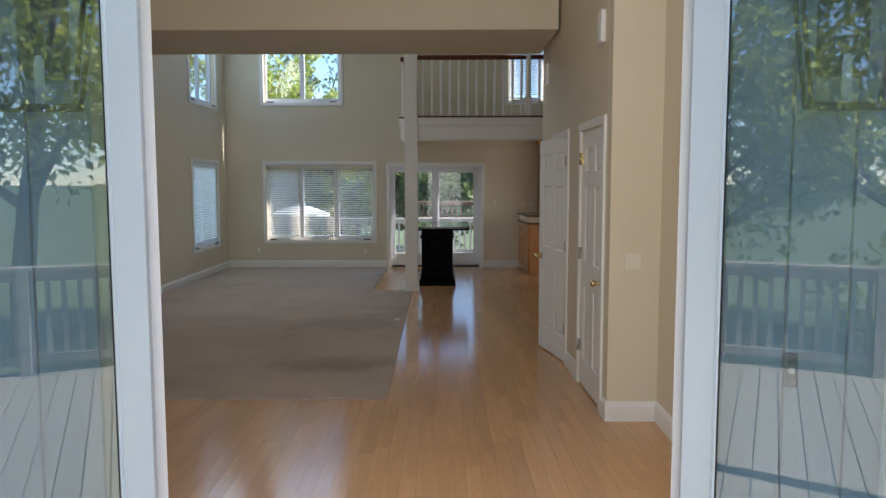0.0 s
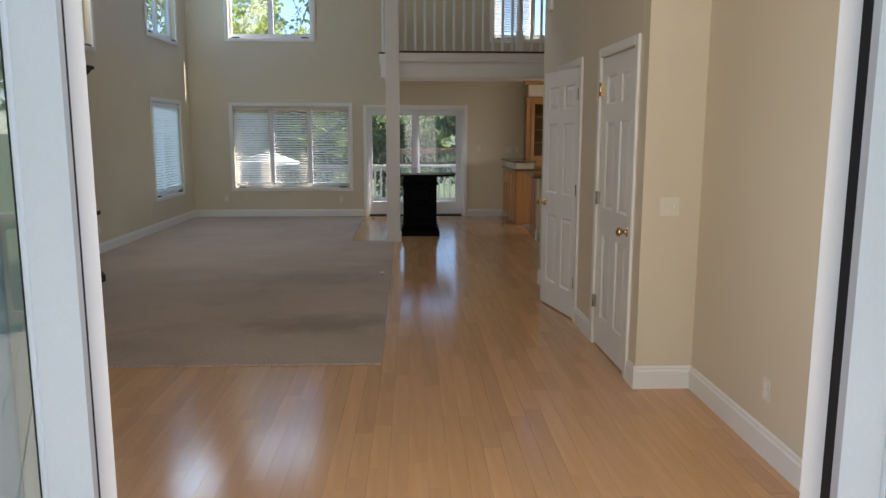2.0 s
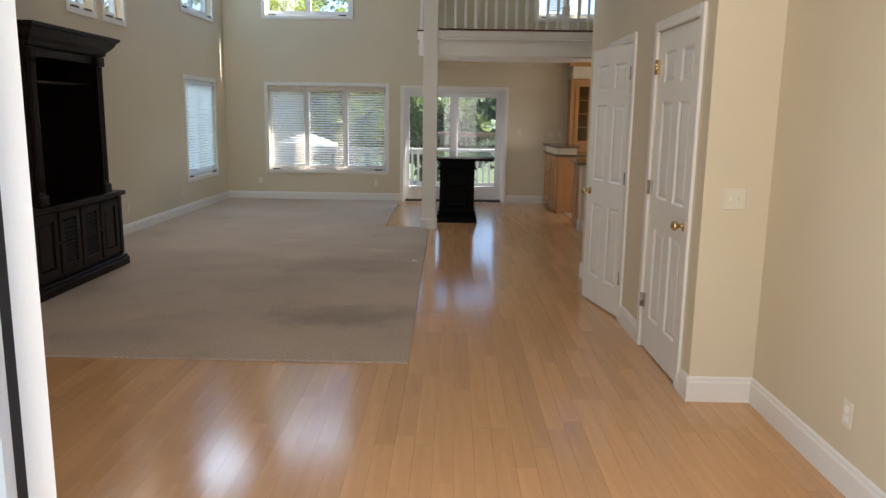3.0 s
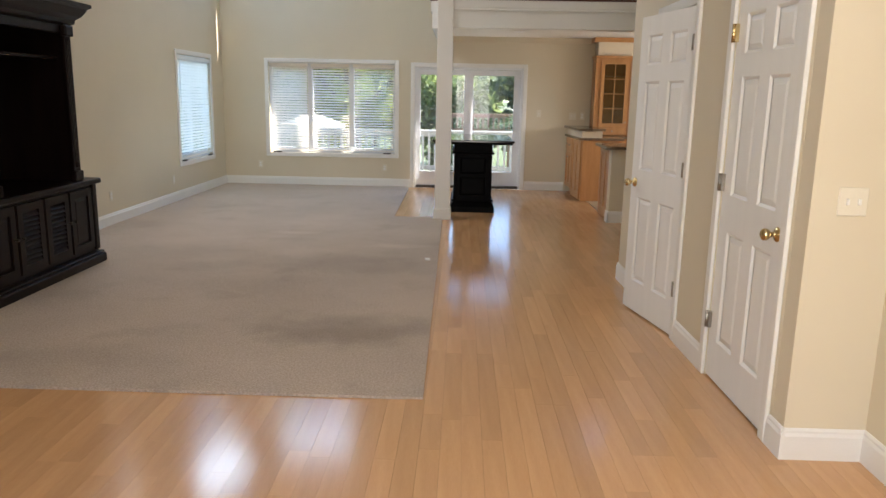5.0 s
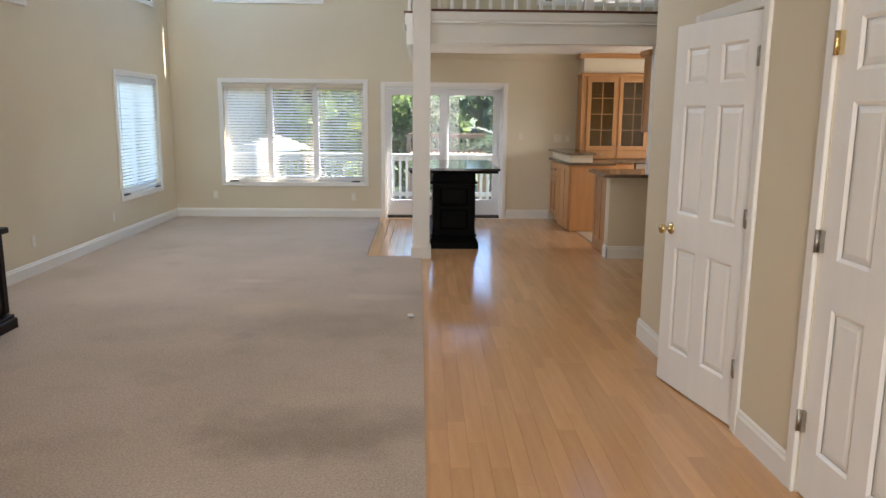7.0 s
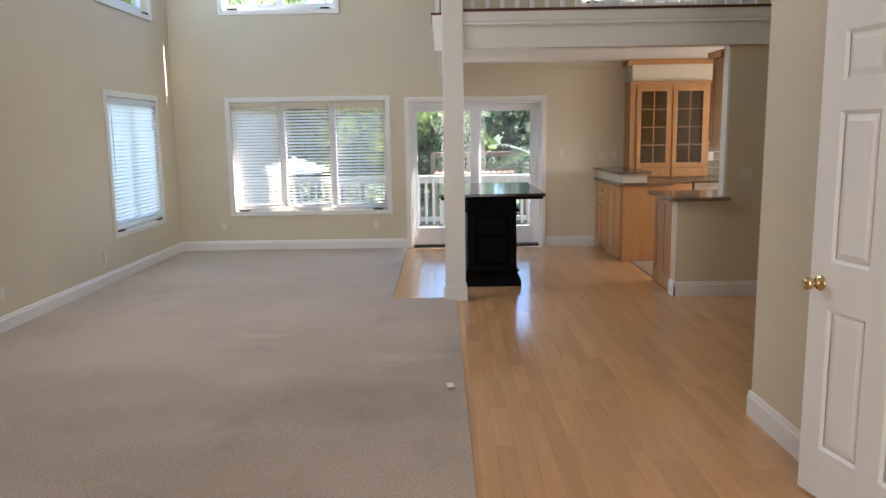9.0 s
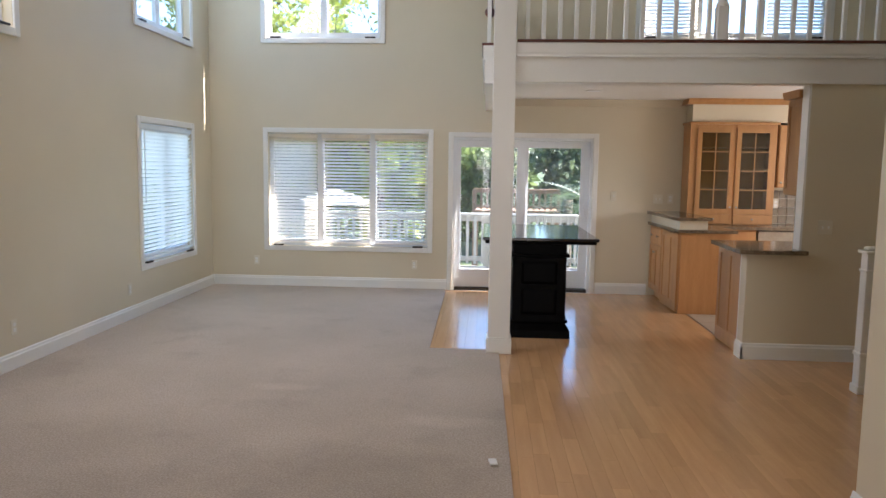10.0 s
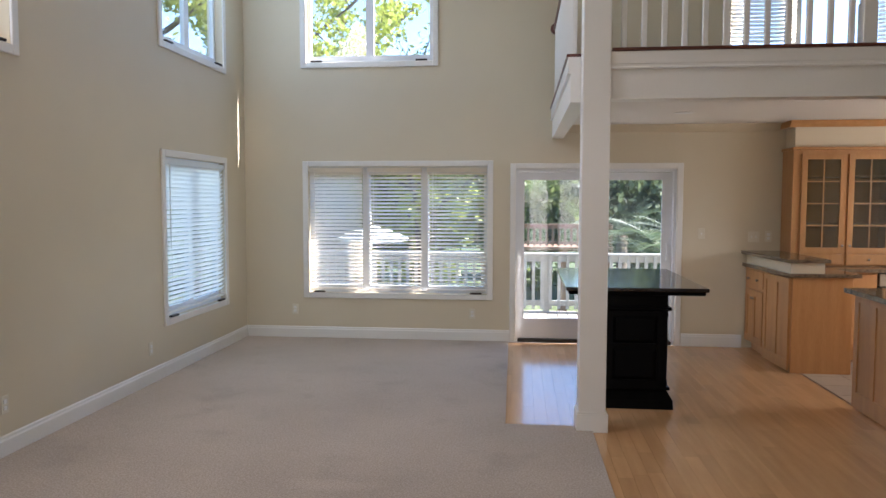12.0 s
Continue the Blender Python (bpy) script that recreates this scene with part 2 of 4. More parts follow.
def thing(name, label, category, m=None, group="", kind=""):
    ob = new(name)
    ob.empty_display_size = 0.1
    if m is not None:
        ob.matrix_world = m
    return tagged(ob, label, category, group, kind)


def shared(ob, name, m, parent):
    """One more piece on the mesh of ob."""
    o = new(name, ob.data)
    o.parent = parent
    o.matrix_local = m
    return o


def cube(bm, x0, x1, y0, y1, z0, z1, bevel=0.0, seg=1):
    g = bmesh.ops.create_cube(bm, size=1)["verts"]
    for v in g:
        v.co = ((x0 + x1) / 2 + v.co.x * (x1 - x0), (y0 + y1) / 2 + v.co.y * (y1 - y0), (z0 + z1) / 2 + v.co.z * (z1 - z0))
    if bevel:
        es = {e for v in g for e in v.link_edges}
        bmesh.ops.bevel(bm, geom=list(es), offset=bevel, segments=seg, affect="EDGES", profile=0.5)
    return bm


def box(x0, x1, y0, y1, z0, z1, bevel=0.0, seg=1):
    return cube(bmesh.new(), x0, x1, y0, y1, z0, z1, bevel, seg)


def prism(points, z0, z1, bm=None):
    """Upright prism over a plan outline."""
    bm = bm or bmesh.new()
    a = [bm.verts.new((x, y, z0)) for x, y in points]
    b = [bm.verts.new((x, y, z1)) for x, y in points]
    n = len(points)
    bm.faces.new(a[::-1]), bm.faces.new(b)
    for i in range(n):
        bm.faces.new((a[i], a[(i + 1) % n], b[(i + 1) % n], b[i]))
    bmesh.ops.recalc_face_normals(bm, faces=bm.faces)
    return bm


def profile_run(profile, u0, u1, m=None, bm=None):
    """A profile in local y, z drawn along local x from u0 to u1."""
    bm = bm or bmesh.new()
    m = m or Matrix()
    a = [bm.verts.new(m @ Vector((u0, y, z))) for y, z in profile]
    b = [bm.verts.new(m @ Vector((u1, y, z))) for y, z in profile]
    n = len(profile)
    bm.faces.new(a), bm.faces.new(b[::-1])
    for i in range(n):
        bm.faces.new((a[i], b[i], b[(i + 1) % n], a[(i + 1) % n]))
    bmesh.ops.recalc_face_normals(bm, faces=bm.faces)
    return bm


def lathe(profile, seg=20, bm=None, m=None):
    """A turned shape: radius and height pairs, round local z."""
    bm = bm or bmesh.new()
    m = m or Matrix()
    rings = []
    for r, z in profile:
        rings.append([bm.verts.new(m @ Vector((r * math.cos(2 * math.pi * i / seg), r * math.sin(2 * math.pi * i / seg), z))) for i in range(seg)])
    for a, b in zip(rings, rings[1:]):
        for i in range(seg):
            f = bm.faces.new((a[i], a[(i + 1) % seg], b[(i + 1) % seg], b[i]))
            f.smooth = True
    bm.faces.new(rings[0][::-1]), bm.faces.new(rings[-1])
    return bm


def pierced(u0, u1, z0, z1, d0, d1, holes):
    """A slab in local x, z from depth d0 to d1 with rectangular holes (u0, u1, z0, z1) through it."""
    us = sorted({u0, u1, *[h[0] for h in holes], *[h[1] for h in holes]})
    zs = sorted({z0, z1, *[h[2] for h in holes], *[h[3] for h in holes]})
    us, zs = [u for u in us if u0 <= u <= u1], [z for z in zs if z0 <= z <= z1]
    solid = lambda i, j: 0 <= i < len(us) - 1 and 0 <= j < len(zs) - 1 and not any(
        h[0] < (us[i] + us[i + 1]) / 2 < h[1] and h[2] < (zs[j] + zs[j + 1]) / 2 < h[3] for h in holes)
    bm, made = bmesh.new(), {}

    def v(i, j, d):
        if (i, j, d) not in made:
            made[i, j, d] = bm.verts.new((us[i], d, zs[j]))
        return made[i, j, d]
    for i in range(len(us) - 1):
        for j in range(len(zs) - 1):
            if not solid(i, j):
                continue
            bm.faces.new((v(i, j, d0), v(i + 1, j, d0), v(i + 1, j + 1, d0), v(i, j + 1, d0)))
            bm.faces.new((v(i, j, d1), v(i, j + 1, d1), v(i + 1, j + 1, d1), v(i + 1, j, d1)))
            if not solid(i - 1, j):
                bm.faces.new((v(i, j, d0), v(i, j + 1, d0), v(i, j + 1, d1), v(i, j, d1)))
            if not solid(i + 1, j):
                bm.faces.new((v(i + 1, j, d0), v(i + 1, j, d1), v(i + 1, j + 1, d1), v(i + 1, j + 1, d0)))
            if not solid(i, j - 1):
                bm.faces.new((v(i, j, d0), v(i, j, d1), v(i + 1, j, d1), v(i + 1, j, d0)))
            if not solid(i, j + 1):
                bm.faces.new((v(i, j + 1, d0), v(i + 1, j + 1, d0), v(i + 1, j + 1, d1), v(i, j + 1, d1)))
    return bm


def raised_panel(u0, u1, z0, z1, d, edge=0.028, back=0.012):
    """A panel field with sloping edges, proud at depth d and sunk by back at its rim."""
    bm = bmesh.new()
    for depth, sign in ((d, 1),):
        o = [bm.verts.new((u, depth + back, z)) for u, z in ((u0, z0), (u1, z0), (u1, z1), (u0, z1))]
        i = [bm.verts.new((u, depth + 0.002, z)) for u, z in ((u0 + edge, z0 + edge), (u1 - edge, z0 + edge), (u1 - edge, z1 - edge), (u0 + edge, z1 - edge))]
        r = [bm.verts.new((u, depth + back + 0.008, z)) for u, z in ((u0, z0), (u1, z0), (u1, z1), (u0, z1))]
        bm.faces.new(i), bm.faces.new(r[::-1])
        for k in range(4):
            bm.faces.new((o[k], o[(k + 1) % 4], i[(k + 1) % 4], i[k]))
            bm.faces.new((o[(k + 1) % 4], o[k], r[k], r[(k + 1) % 4]))
    bmesh.ops.recalc_face_normals(bm, faces=bm.faces)
    return bm


def sticking(u0, u1, z0, z1, d, w=0.012, deep=0.008):
    """The small sloping moulding round a sunk panel."""
    bm = bmesh.new()
    a = [(u0, z0), (u1, z0), (u1, z1), (u0, z1)]
    b = [(u0 + w, z0 + w), (u1 - w, z0 + w), (u1 - w, z1 - w), (u0 + w, z1 - w)]
    va = [bm.verts.new((u, d, z)) for u, z in a]
    vb = [bm.verts.new((u, d + deep, z)) for u, z in b]
    vc = [bm.verts.new((u, d + deep + 0.004, z)) for u, z in a]
    for k in range(4):
        n = (k + 1) % 4
        bm.faces.new((va[k], va[n], vb[n], vb[k]))
        bm.faces.new((vb[k], vb[n], vc[n], vc[k]))
        bm.faces.new((va[n], va[k], vc[k], vc[n]))
    bmesh.ops.recalc_face_normals(bm, faces=bm.faces)
    return bm


EAST = pose(0, 0, 0, 0, 0, -90)
BASE = [(0, 0), (-0.016, 0), (-0.016, 0.105), (-0.010, 0.118), (-0.010, 0.128), (-0.004, 0.138), (0, 0.138)]


def baseboard(name, u0, u1, m):
    ob = part(name, profile_run(BASE, u0, u1), TRIM)
    ob.matrix_world = m
    return tagged(ob, "tall white moulded baseboard along the cream wall", "baseboard", kind="structure")


def casing(parent, u0, u1, z0, z1, w=0.062, bottom=True):
    """Flat white casing boards round an opening, on the room side; u0..z1 are the opening."""
    def board(a, b, c, d, name="casing"):
        part(name, box(a, b, -0.02, 0, c, d, 0.005), TRIM, parent)
    board(u0 - w, u0, z0 - (w if bottom else 0), z1 + w)
    board(u1, u1 + w, z0 - (w if bottom else 0), z1 + w)
    board(u0, u1, z1, z1 + w)
    if bottom:
        board(u0, u1, z0 - w, z0, "window_sill")


def blind(m, u0, u1, z0, z1, tilt, seed, label, pitch=0.041):
    """A two inch slat blind with head rail, bottom rail and cords; local y points out of the room."""
    rng = random.Random(seed)
    t = thing("window_blind", label, "blind", m, "slat blinds")
    part("headrail", box(u0, u1, -0.01, 0.045, z1 - 0.05, z1, 0.004), SLAT, t)
    first, uc, w = None, (u0 + u1) / 2, u1 - u0 - 0.012
    n = int((z1 - 0.06 - z0 - 0.03) / pitch)
    for k in range(n):
        z = z1 - 0.07 - k * pitch
        mm = pose(uc, 0.02, z, tilt + rng.uniform(-1.2, 1.2), rng.uniform(-0.15, 0.15), 0)
        if first is None:
            prof = [(-0.0255, -0.0015), (-0.0125, 0.0015), (0.0, 0.0025), (0.0125, 0.0015), (0.0255, -0.0015), (0.011, -0.0005), (0, 0.0005), (-0.011, -0.0005)]
            first = part("slat", profile_run(prof, -w / 2, w / 2), SLAT, t, m=mm)
        else:
            shared(first, "slat", mm, t)
    sag = rng.uniform(-0.6, 0.6)
    part("bottom_rail", box(-w / 2, w / 2, 0.0, 0.04, 0, 0.022, 0.004), SLAT, t, m=pose(uc, 0, z0, 0, sag, 0))
    for u in (u0 + 0.1, u1 - 0.1):
        part("ladder_cord", box(u - 0.0015, u + 0.0015, -0.006, -0.003, z0 + 0.02, z1 - 0.05), SLAT, t)
    part("tilt_wand", lathe([(0.004, z1 - 0.05 - 0.75), (0.005, z1 - 0.4), (0.004, z1 - 0.05)], 8, m=Matrix.Translation((u0 + 0.07, -0.014, 0))), SLAT, t)
    return t


def window_unit(name, m, u0, u1, z0, z1, sashes, label, dark_crank=True, thick=0.16):
    """A cased window in an opening u0..z1 (local x, z), with a sash and pane in each span; local y points out."""
    w = thing(name, label, "window", m, kind="structure")
    casing(w, u0, u1, z0, z1)
    fr = pierced(u0, u1, z0, z1, 0.05, thick - 0.01, [(a, b, z0 + 0.03, z1 - 0.03) for a, b in sashes])
    part("window_frame", fr, SASH, w)
    if dark_crank:
        for k in (u0 + 0.06, u1 - 0.19):
            part("crank", box(k, k + 0.13, -0.026, 0.012, z0 + 0.001, z0 + 0.02, 0.006, 2), DARKMETAL, w, "dark folding crank handle")
    for a, b in sashes:
        s = part("sash", pierced(a, b, z0 + 0.03, z1 - 0.03, 0.075, 0.12, [(a + 0.045, b - 0.045, z0 + 0.08, z1 - 0.075)]), SASH, w)
        p = part("pane", box(a + 0.045, b - 0.045, 0.094, 0.1, z0 + 0.08, z1 - 0.075), GLASS, s)
        p.visible_shadow = False
    return w


def wall_plate(m, kind, label):
    """A switch plate or outlet on a wall: local x across, local y into the wall."""
    gangs = 2 if kind == "double" else 1
    w = 0.07 + 0.046 * (gangs - 1)
    cat = "outlet" if kind == "outlet" else "light switch"
    t = thing("wall_outlet" if kind == "outlet" else "light_switch", label, cat, m)
    part("plate", box(-w / 2, w / 2, -0.007, 0, -0.057, 0.057, 0.003), PLASTIC, t)
    for g in range(gangs):
        c = (g - (gangs - 1) / 2) * 0.046
        if kind == "outlet":
            for dz in (-0.02, 0.02):
                part("socket", box(c - 0.016, c + 0.016, -0.0095, -0.007, dz - 0.014, dz + 0.014, 0.003), TRIM, t)
        else:
            part("toggle", box(c - 0.005, c + 0.005, -0.02, -0.007, -0.012, 0.012, 0.002), TRIM, t)
    return t


def cabin_door(u0, u1, z0, z1, d, parent, material=None, knob=None, name="door"):
    """Shaker-style cabinet door: a frame with a sunk flat panel."""
    material = material or MAPLE
    rail = min(0.06, (u1 - u0) * 0.28, (z1 - z0) * 0.3)
    dr = part(name, pierced(u0, u1, z0, z1, d - 0.02, d, [(u0 + rail, u1 - rail, z0 + rail, z1 - rail)]), material, parent)
    part("panel", box(u0 + rail, u1 - rail, d - 0.009, d - 0.001, z0 + rail, z1 - rail), material, dr)
    if knob:
        part("knob", lathe([(0.005, 0), (0.005, 0.012), (0.014, 0.018), (0.013, 0.025), (0.004, 0.029)], 12,
                           m=pose(knob[0], d - 0.02, knob[1], 90, 0, 0)), STEEL, dr)
    return dr

# ---- structure ----
BACK, LEFT, TOP = 14.5, -4.03, 5.2
AT_BACK = pose(0, BACK, 0)
AT_LEFT = pose(LEFT, 0, 0, 0, 0, 90)
AT_DOORS = pose(1.214, 5.31, 0, 0, 0, -89.2)
AT_ENTRY = pose(1.552, 0, 0, 0, 0, -90)


def wall(name, m, u0, u1, z1, thick, holes=(), label="cream painted plaster wall", material=None):
    ob = part(name, pierced(u0, u1, 0, z1, 0, thick, list(holes)), material or WALL)
    ob.matrix_world = m
    return tagged(ob, label, "wall", kind="structure")


BIG = (-3.29, -1.252, 0.532, 1.962)
UP_BACK = (-3.305, -1.865, 3.125, 4.9)
SLIDER = (-0.94, 0.792, 0.0, 1.93)
GALLERY_WIN = (1.30, 3.50, 3.14, 4.7)
LOW_LEFT = (12.56, 13.875, 0.52, 1.97)
UP_LEFT = (12.56, 13.90, 2.98, 4.9)
UP_NEAR_A, UP_NEAR_B = (9.36, 9.88, 2.54, 4.9), (10.14, 10.62, 2.54, 4.9)
wall("wall_back", AT_BACK, -4.19, 4.6, TOP, 0.16, [BIG, UP_BACK, SLIDER, GALLERY_WIN], "tall cream rear wall with windows and a sliding door")
wall("wall_left", AT_LEFT, 2.95, BACK, TOP, 0.16, [LOW_LEFT, UP_LEFT, UP_NEAR_A, UP_NEAR_B], "tall cream side wall with two rows of windows")
DOOR_B, DOOR_A = (-1.03, -0.265, 0.0, 2.024), (-2.40, -1.64, 0.0, 2.024)
wall("wall_doors", AT_DOORS, -3.2, -0.187, TOP, 0.12, [DOOR_A, DOOR_B], "cream hallway wall with two white doors")
wall("wall_jog", pose(0, 5.375, 0), 1.2125, 2.4, TOP, 0.12, label="short cream return wall beside the closet door")
wall("wall_entry", AT_ENTRY, -5.375, -2.95, TOP, 0.16, label="cream entry wall beside the front doors")
wall("wall_closet_end", pose(0, 8.39, 0), 1.295, 4.6, TOP, 0.11)
wall("wall_closet_back", pose(2.3, 0, 0, 0, 0, -90), -8.39, -5.495, TOP, 0.1)
wall("wall_east", pose(4.6, 0, 0, 0, 0, -90), -14.66, -8.39, TOP, 0.16, [(-13.4, -12.0, 1.12, 2.1)])
wall("wall_kitchen", pose(0, 11.4, 0), 2.07, 4.6, 2.26, 0.13, label="cream wall between stair hall and kitchen")
# the upper hole is for the added, unseen transom
wall("wall_front", pose(0, 2.79, 0), -4.19, 1.712, TOP, 0.16, [(-0.879, 0.919, 0.0, 2.482), (-0.75, 0.95, 3.2, 4.6)], "front wall with a wide double-door opening")
wall("half_wall", pose(0, 11.4, 0), 1.64, 2.07, 0.885, 0.13, label="low cream half wall under the kitchen counter")
tagged(part("ceiling", prism([(-4.19, 2.79), (1.712, 2.79), (1.712, 5.375), (2.4, 5.375), (2.4, 8.39), (4.76, 8.39), (4.76, 14.66), (-4.19, 14.66)], TOP, TOP + 0.12), CEIL), "flat white ceiling of the two-storey room", "ceiling", kind="structure")
tagged(part("header_beam", box(LEFT, 1.16, 7.41, 8.71, 3.03, TOP), WALL), "deep cream header beam across the foyer", "beam", kind="structure")

# upper gallery
tagged(part("gallery_floor", box(-0.43, 4.6, 11.53, BACK, 2.40, 2.57), CEIL), "gallery floor slab with white ceiling below", "gallery", kind="structure")
tagged(part("beam_front", box(-0.297, 4.6, 11.37, 11.53, 2.26, 2.57), TRIM), "white painted beam under the gallery edge", "beam", kind="structure")
tagged(part("beam_side", box(-0.55, -0.43, 11.52, BACK, 2.26, 2.57), TRIM), "white painted beam along the gallery's side edge", "beam", kind="structure")
FASCIA = [(0, 2.455), (-0.022, 2.455), (-0.022, 2.463), (-0.012, 2.472), (-0.012, 2.484), (-0.016, 2.49), (-0.016, 2.57), (0, 2.57)]
fa = part("fascia_front", profile_run(FASCIA, -0.297, 4.6), TRIM)
fa.matrix_world = pose(0, 11.37, 0)
tagged(fa, "white moulded fascia board of the gallery", "trim", kind="structure")
fb = part("fascia_side", profile_run(FASCIA, -14.5, -11.52), TRIM)
fb.matrix_world = pose(-0.55, 0, 0, 0, 0, -90)
tagged(fb, "white moulded fascia board of the gallery", "trim", kind="structure")
cr = part("crown_moulding", profile_run([(0, 2.40), (-0.07, 2.40), (-0.065, 2.385), (-0.03, 2.345), (-0.012, 2.325), (0, 2.32)], -0.43, 1.83), WALL)
cr.matrix_world = AT_BACK
tagged(cr, "cream crown moulding at the dining ceiling", "trim", kind="structure")


def post():
    p = thing("column", "square off-white post standing on a white plinth", "column", pose(-0.3885, 11.43, 0), kind="structure")
    part("shaft", box(-0.0915, 0.0915, -0.09, 0.09, 0, TOP, 0.004), TRIM, p)
    s = bmesh.new()
    cube(s, -0.107, 0.107, -0.106, 0.106, 0, 0.125, 0.003)
    cube(s, -0.101, 0.101, -0.1, 0.1, 0.124, 0.14, 0.004)
    part("plinth", s, TRIM, p)


post()


def balustrade(m, u0, u1, label, newels=()):
    b = thing("gallery_railing", label, "railing", m, "gallery railings")
    part("nosing", box(u0, u1, -0.028, 0.10, 2.572, 2.594, 0.006, 2), REDWOOD, b, "cherry-stained nosing board")
    part("handrail", profile_run([(0.0, 3.42), (0.012, 3.405), (0.05, 3.405), (0.062, 3.42), (0.062, 3.45), (0.05, 3.468), (0.012, 3.468), (0, 3.45)], u0, u1), REDWOOD, b, "cherry-stained handrail")
    first = None
    n = int((u1 - u0) / 0.131)
    for k in range(n):
        u = u0 + 0.08 + k * 0.131
        if any(abs(u - q) < 0.075 for q in newels):
            continue
        mm = pose(u, 0.031, 0)
        if first is None:
            bm = bmesh.new()
            cube(bm, -0.017, 0.017, -0.017, 0.017, 2.594, 3.41, 0.003)
            first = part("baluster", bm, TRIM, b, m=mm)
        else:
            shared(first, "baluster", mm, b)
    for q in newels:
        nb = bmesh.new()
        cube(nb, -0.045, 0.045, -0.045, 0.045, 2.594, 2.86, 0.005)
        lathe([(0.046, 2.855), (0.052, 2.87), (0.046, 2.885), (0.036, 2.9), (0.043, 3.0), (0.036, 3.3), (0.046, 3.38), (0.046, 3.56)], 16, nb)
        part("newel", nb, TRIM, b, m=pose(q, 0.031, 0))


balustrade(pose(0, 11.37, 0), -0.29, 4.55, "white balustrade with cherry rail along the gallery front", (1.33,))
balustrade(pose(-0.55, 0, 0, 0, 0, -90), -14.46, -11.53, "white balustrade with cherry rail on the gallery's side")
rosette = part("handrail_rosette", lathe([(0.062, 0), (0.062, 0.012), (0.05, 0.022), (0.03, 0.03)], 24, m=pose(-0.519, BACK, 3.437, 90)), REDWOOD)
tagged(rosette, "round cherry-stained rosette where the handrail meets the wall", "rosette")

# baseboards
baseboard("baseboard_back", LEFT, -1.002, AT_BACK)
baseboard("baseboard_dining", 0.862, 1.50, AT_BACK)
baseboard("baseboard_left", 2.97, BACK, AT_LEFT)
baseboard("baseboard_jog", 1.197, 1.552, pose(0, 5.375, 0))
baseboard("baseboard_entry", -5.375, -2.95, AT_ENTRY)
baseboard("baseboard_hall_a", -0.203, -0.049, AT_DOORS)
baseboard("baseboard_hall_b", -1.578, -1.087, AT_DOORS)
baseboard("baseboard_hall_c", -3.216, -2.462, AT_DOORS)
baseboard("baseboard_kitchen", 1.624, 4.6, pose(0, 11.4, 0))
baseboard("baseboard_half_end", -11.55, -11.384, pose(1.64, 0, 0, 0, 0, -90))
baseboard("baseboard_closet_end", -4.6, -1.17, pose(0, 8.50, 0, 0, 0, 180))

# windows
window_unit("window_1", AT_BACK, *BIG, [(-3.29, -2.633), (-2.633, -1.963), (-1.963, -1.252)], "wide white triple window in the rear wall")
window_unit("window_2", AT_BACK, *UP_BACK, [(-3.305, -2.585), (-2.585, -1.865)], "white double casement window high in the rear wall")
window_unit("window_3", AT_LEFT, *LOW_LEFT, [(12.56, 13.22), (13.22, 13.875)], "white double window in the side wall")
window_unit("window_4", AT_LEFT, *UP_LEFT, [(12.56, 13.23), (13.23, 13.90)], "white double casement window high in the side wall")
window_unit("window_5", AT_LEFT, *UP_NEAR_A, [(9.36, 9.88)], "narrow white window high in the side wall")
window_unit("window_6", AT_LEFT, *UP_NEAR_B, [(10.14, 10.62)], "narrow white window high in the side wall")
window_unit("window_7", AT_BACK, *GALLERY_WIN, [(1.30, 2.0), (2.0, 2.74), (2.74, 3.50)], "white triple window behind the gallery")
# out of view, added to house the front fill light
window_unit("window_8", pose(0, 2.95, 0, 0, 0, 180), -0.95, 0.75, 3.2, 4.6, [(-0.95, -0.1), (-0.1, 0.75)], "unseen white transom window added above the front doors")
# out of view, placed so light reaches the kitchen from the east
window_unit("window_9", pose(4.6, 0, 0, 0, 0, -90), -13.4, -12.0, 1.12, 2.1, [(-13.4, -12.7), (-12.7, -12.0)], "unseen white kitchen window in the east wall")
for a, b, tilt, z in ((-3.29, -2.66, -44, 0.567), (-2.61, -1.988, -27, 0.560), (-1.938, -1.257, -28, 0.564)):
    blind(AT_BACK, a + 0.006, b - 0.004, z, 1.948, tilt, int(-a * 100), "white slat blind lowered over the rear window")
blind(AT_LEFT, 12.57, 13.865, 0.56, 1.952, -50, 5, "white slat blind half closed over the side window")
for a, b in ((1.31, 1.98), (2.79, 3.49)):
    blind(AT_BACK, a, b, 3.19, 4.69, -28, int(a * 100), "white slat blind in the gallery window")


def sliding_door():
    d = thing("door_1", "white two-panel sliding glass door to the deck", "sliding door", AT_BACK, kind="structure")
    u0, u1, z0, z1 = SLIDER
    casing(d, u0, u1, z0, z1, bottom=False)
    part("door_frame", pierced(u0, u1, 0.0, z1, 0.01, 0.15, [(u0 + 0.03, u1 - 0.03, 0.035, z1 - 0.03)]), SASH, d)
    part("threshold", box(u0 + 0.03, u1 - 0.03, 0.0, 0.15, 0.002, 0.04, 0.004), DARKMETAL, d, "dark metal threshold")
    for a, b, y, ga, gb in ((u0 + 0.03, -0.03, 0.04, -0.845, -0.14), (-0.12, u1 - 0.03, 0.09, 0.0, 0.655)):
        s = part("sliding_panel", pierced(a, b, 0.045, z1 - 0.035, y, y + 0.042, [(ga, gb, 0.27, 1.81)]), SASH, d)
        p = part("pane", box(ga, gb, y + 0.018, y + 0.024, 0.27, 1.81), GLASS, s)
        p.visible_shadow = False
    h = part("handle", box(0.70, 0.725, 0.055, 0.088, 0.92, 1.12, 0.008, 2), SASH, d)


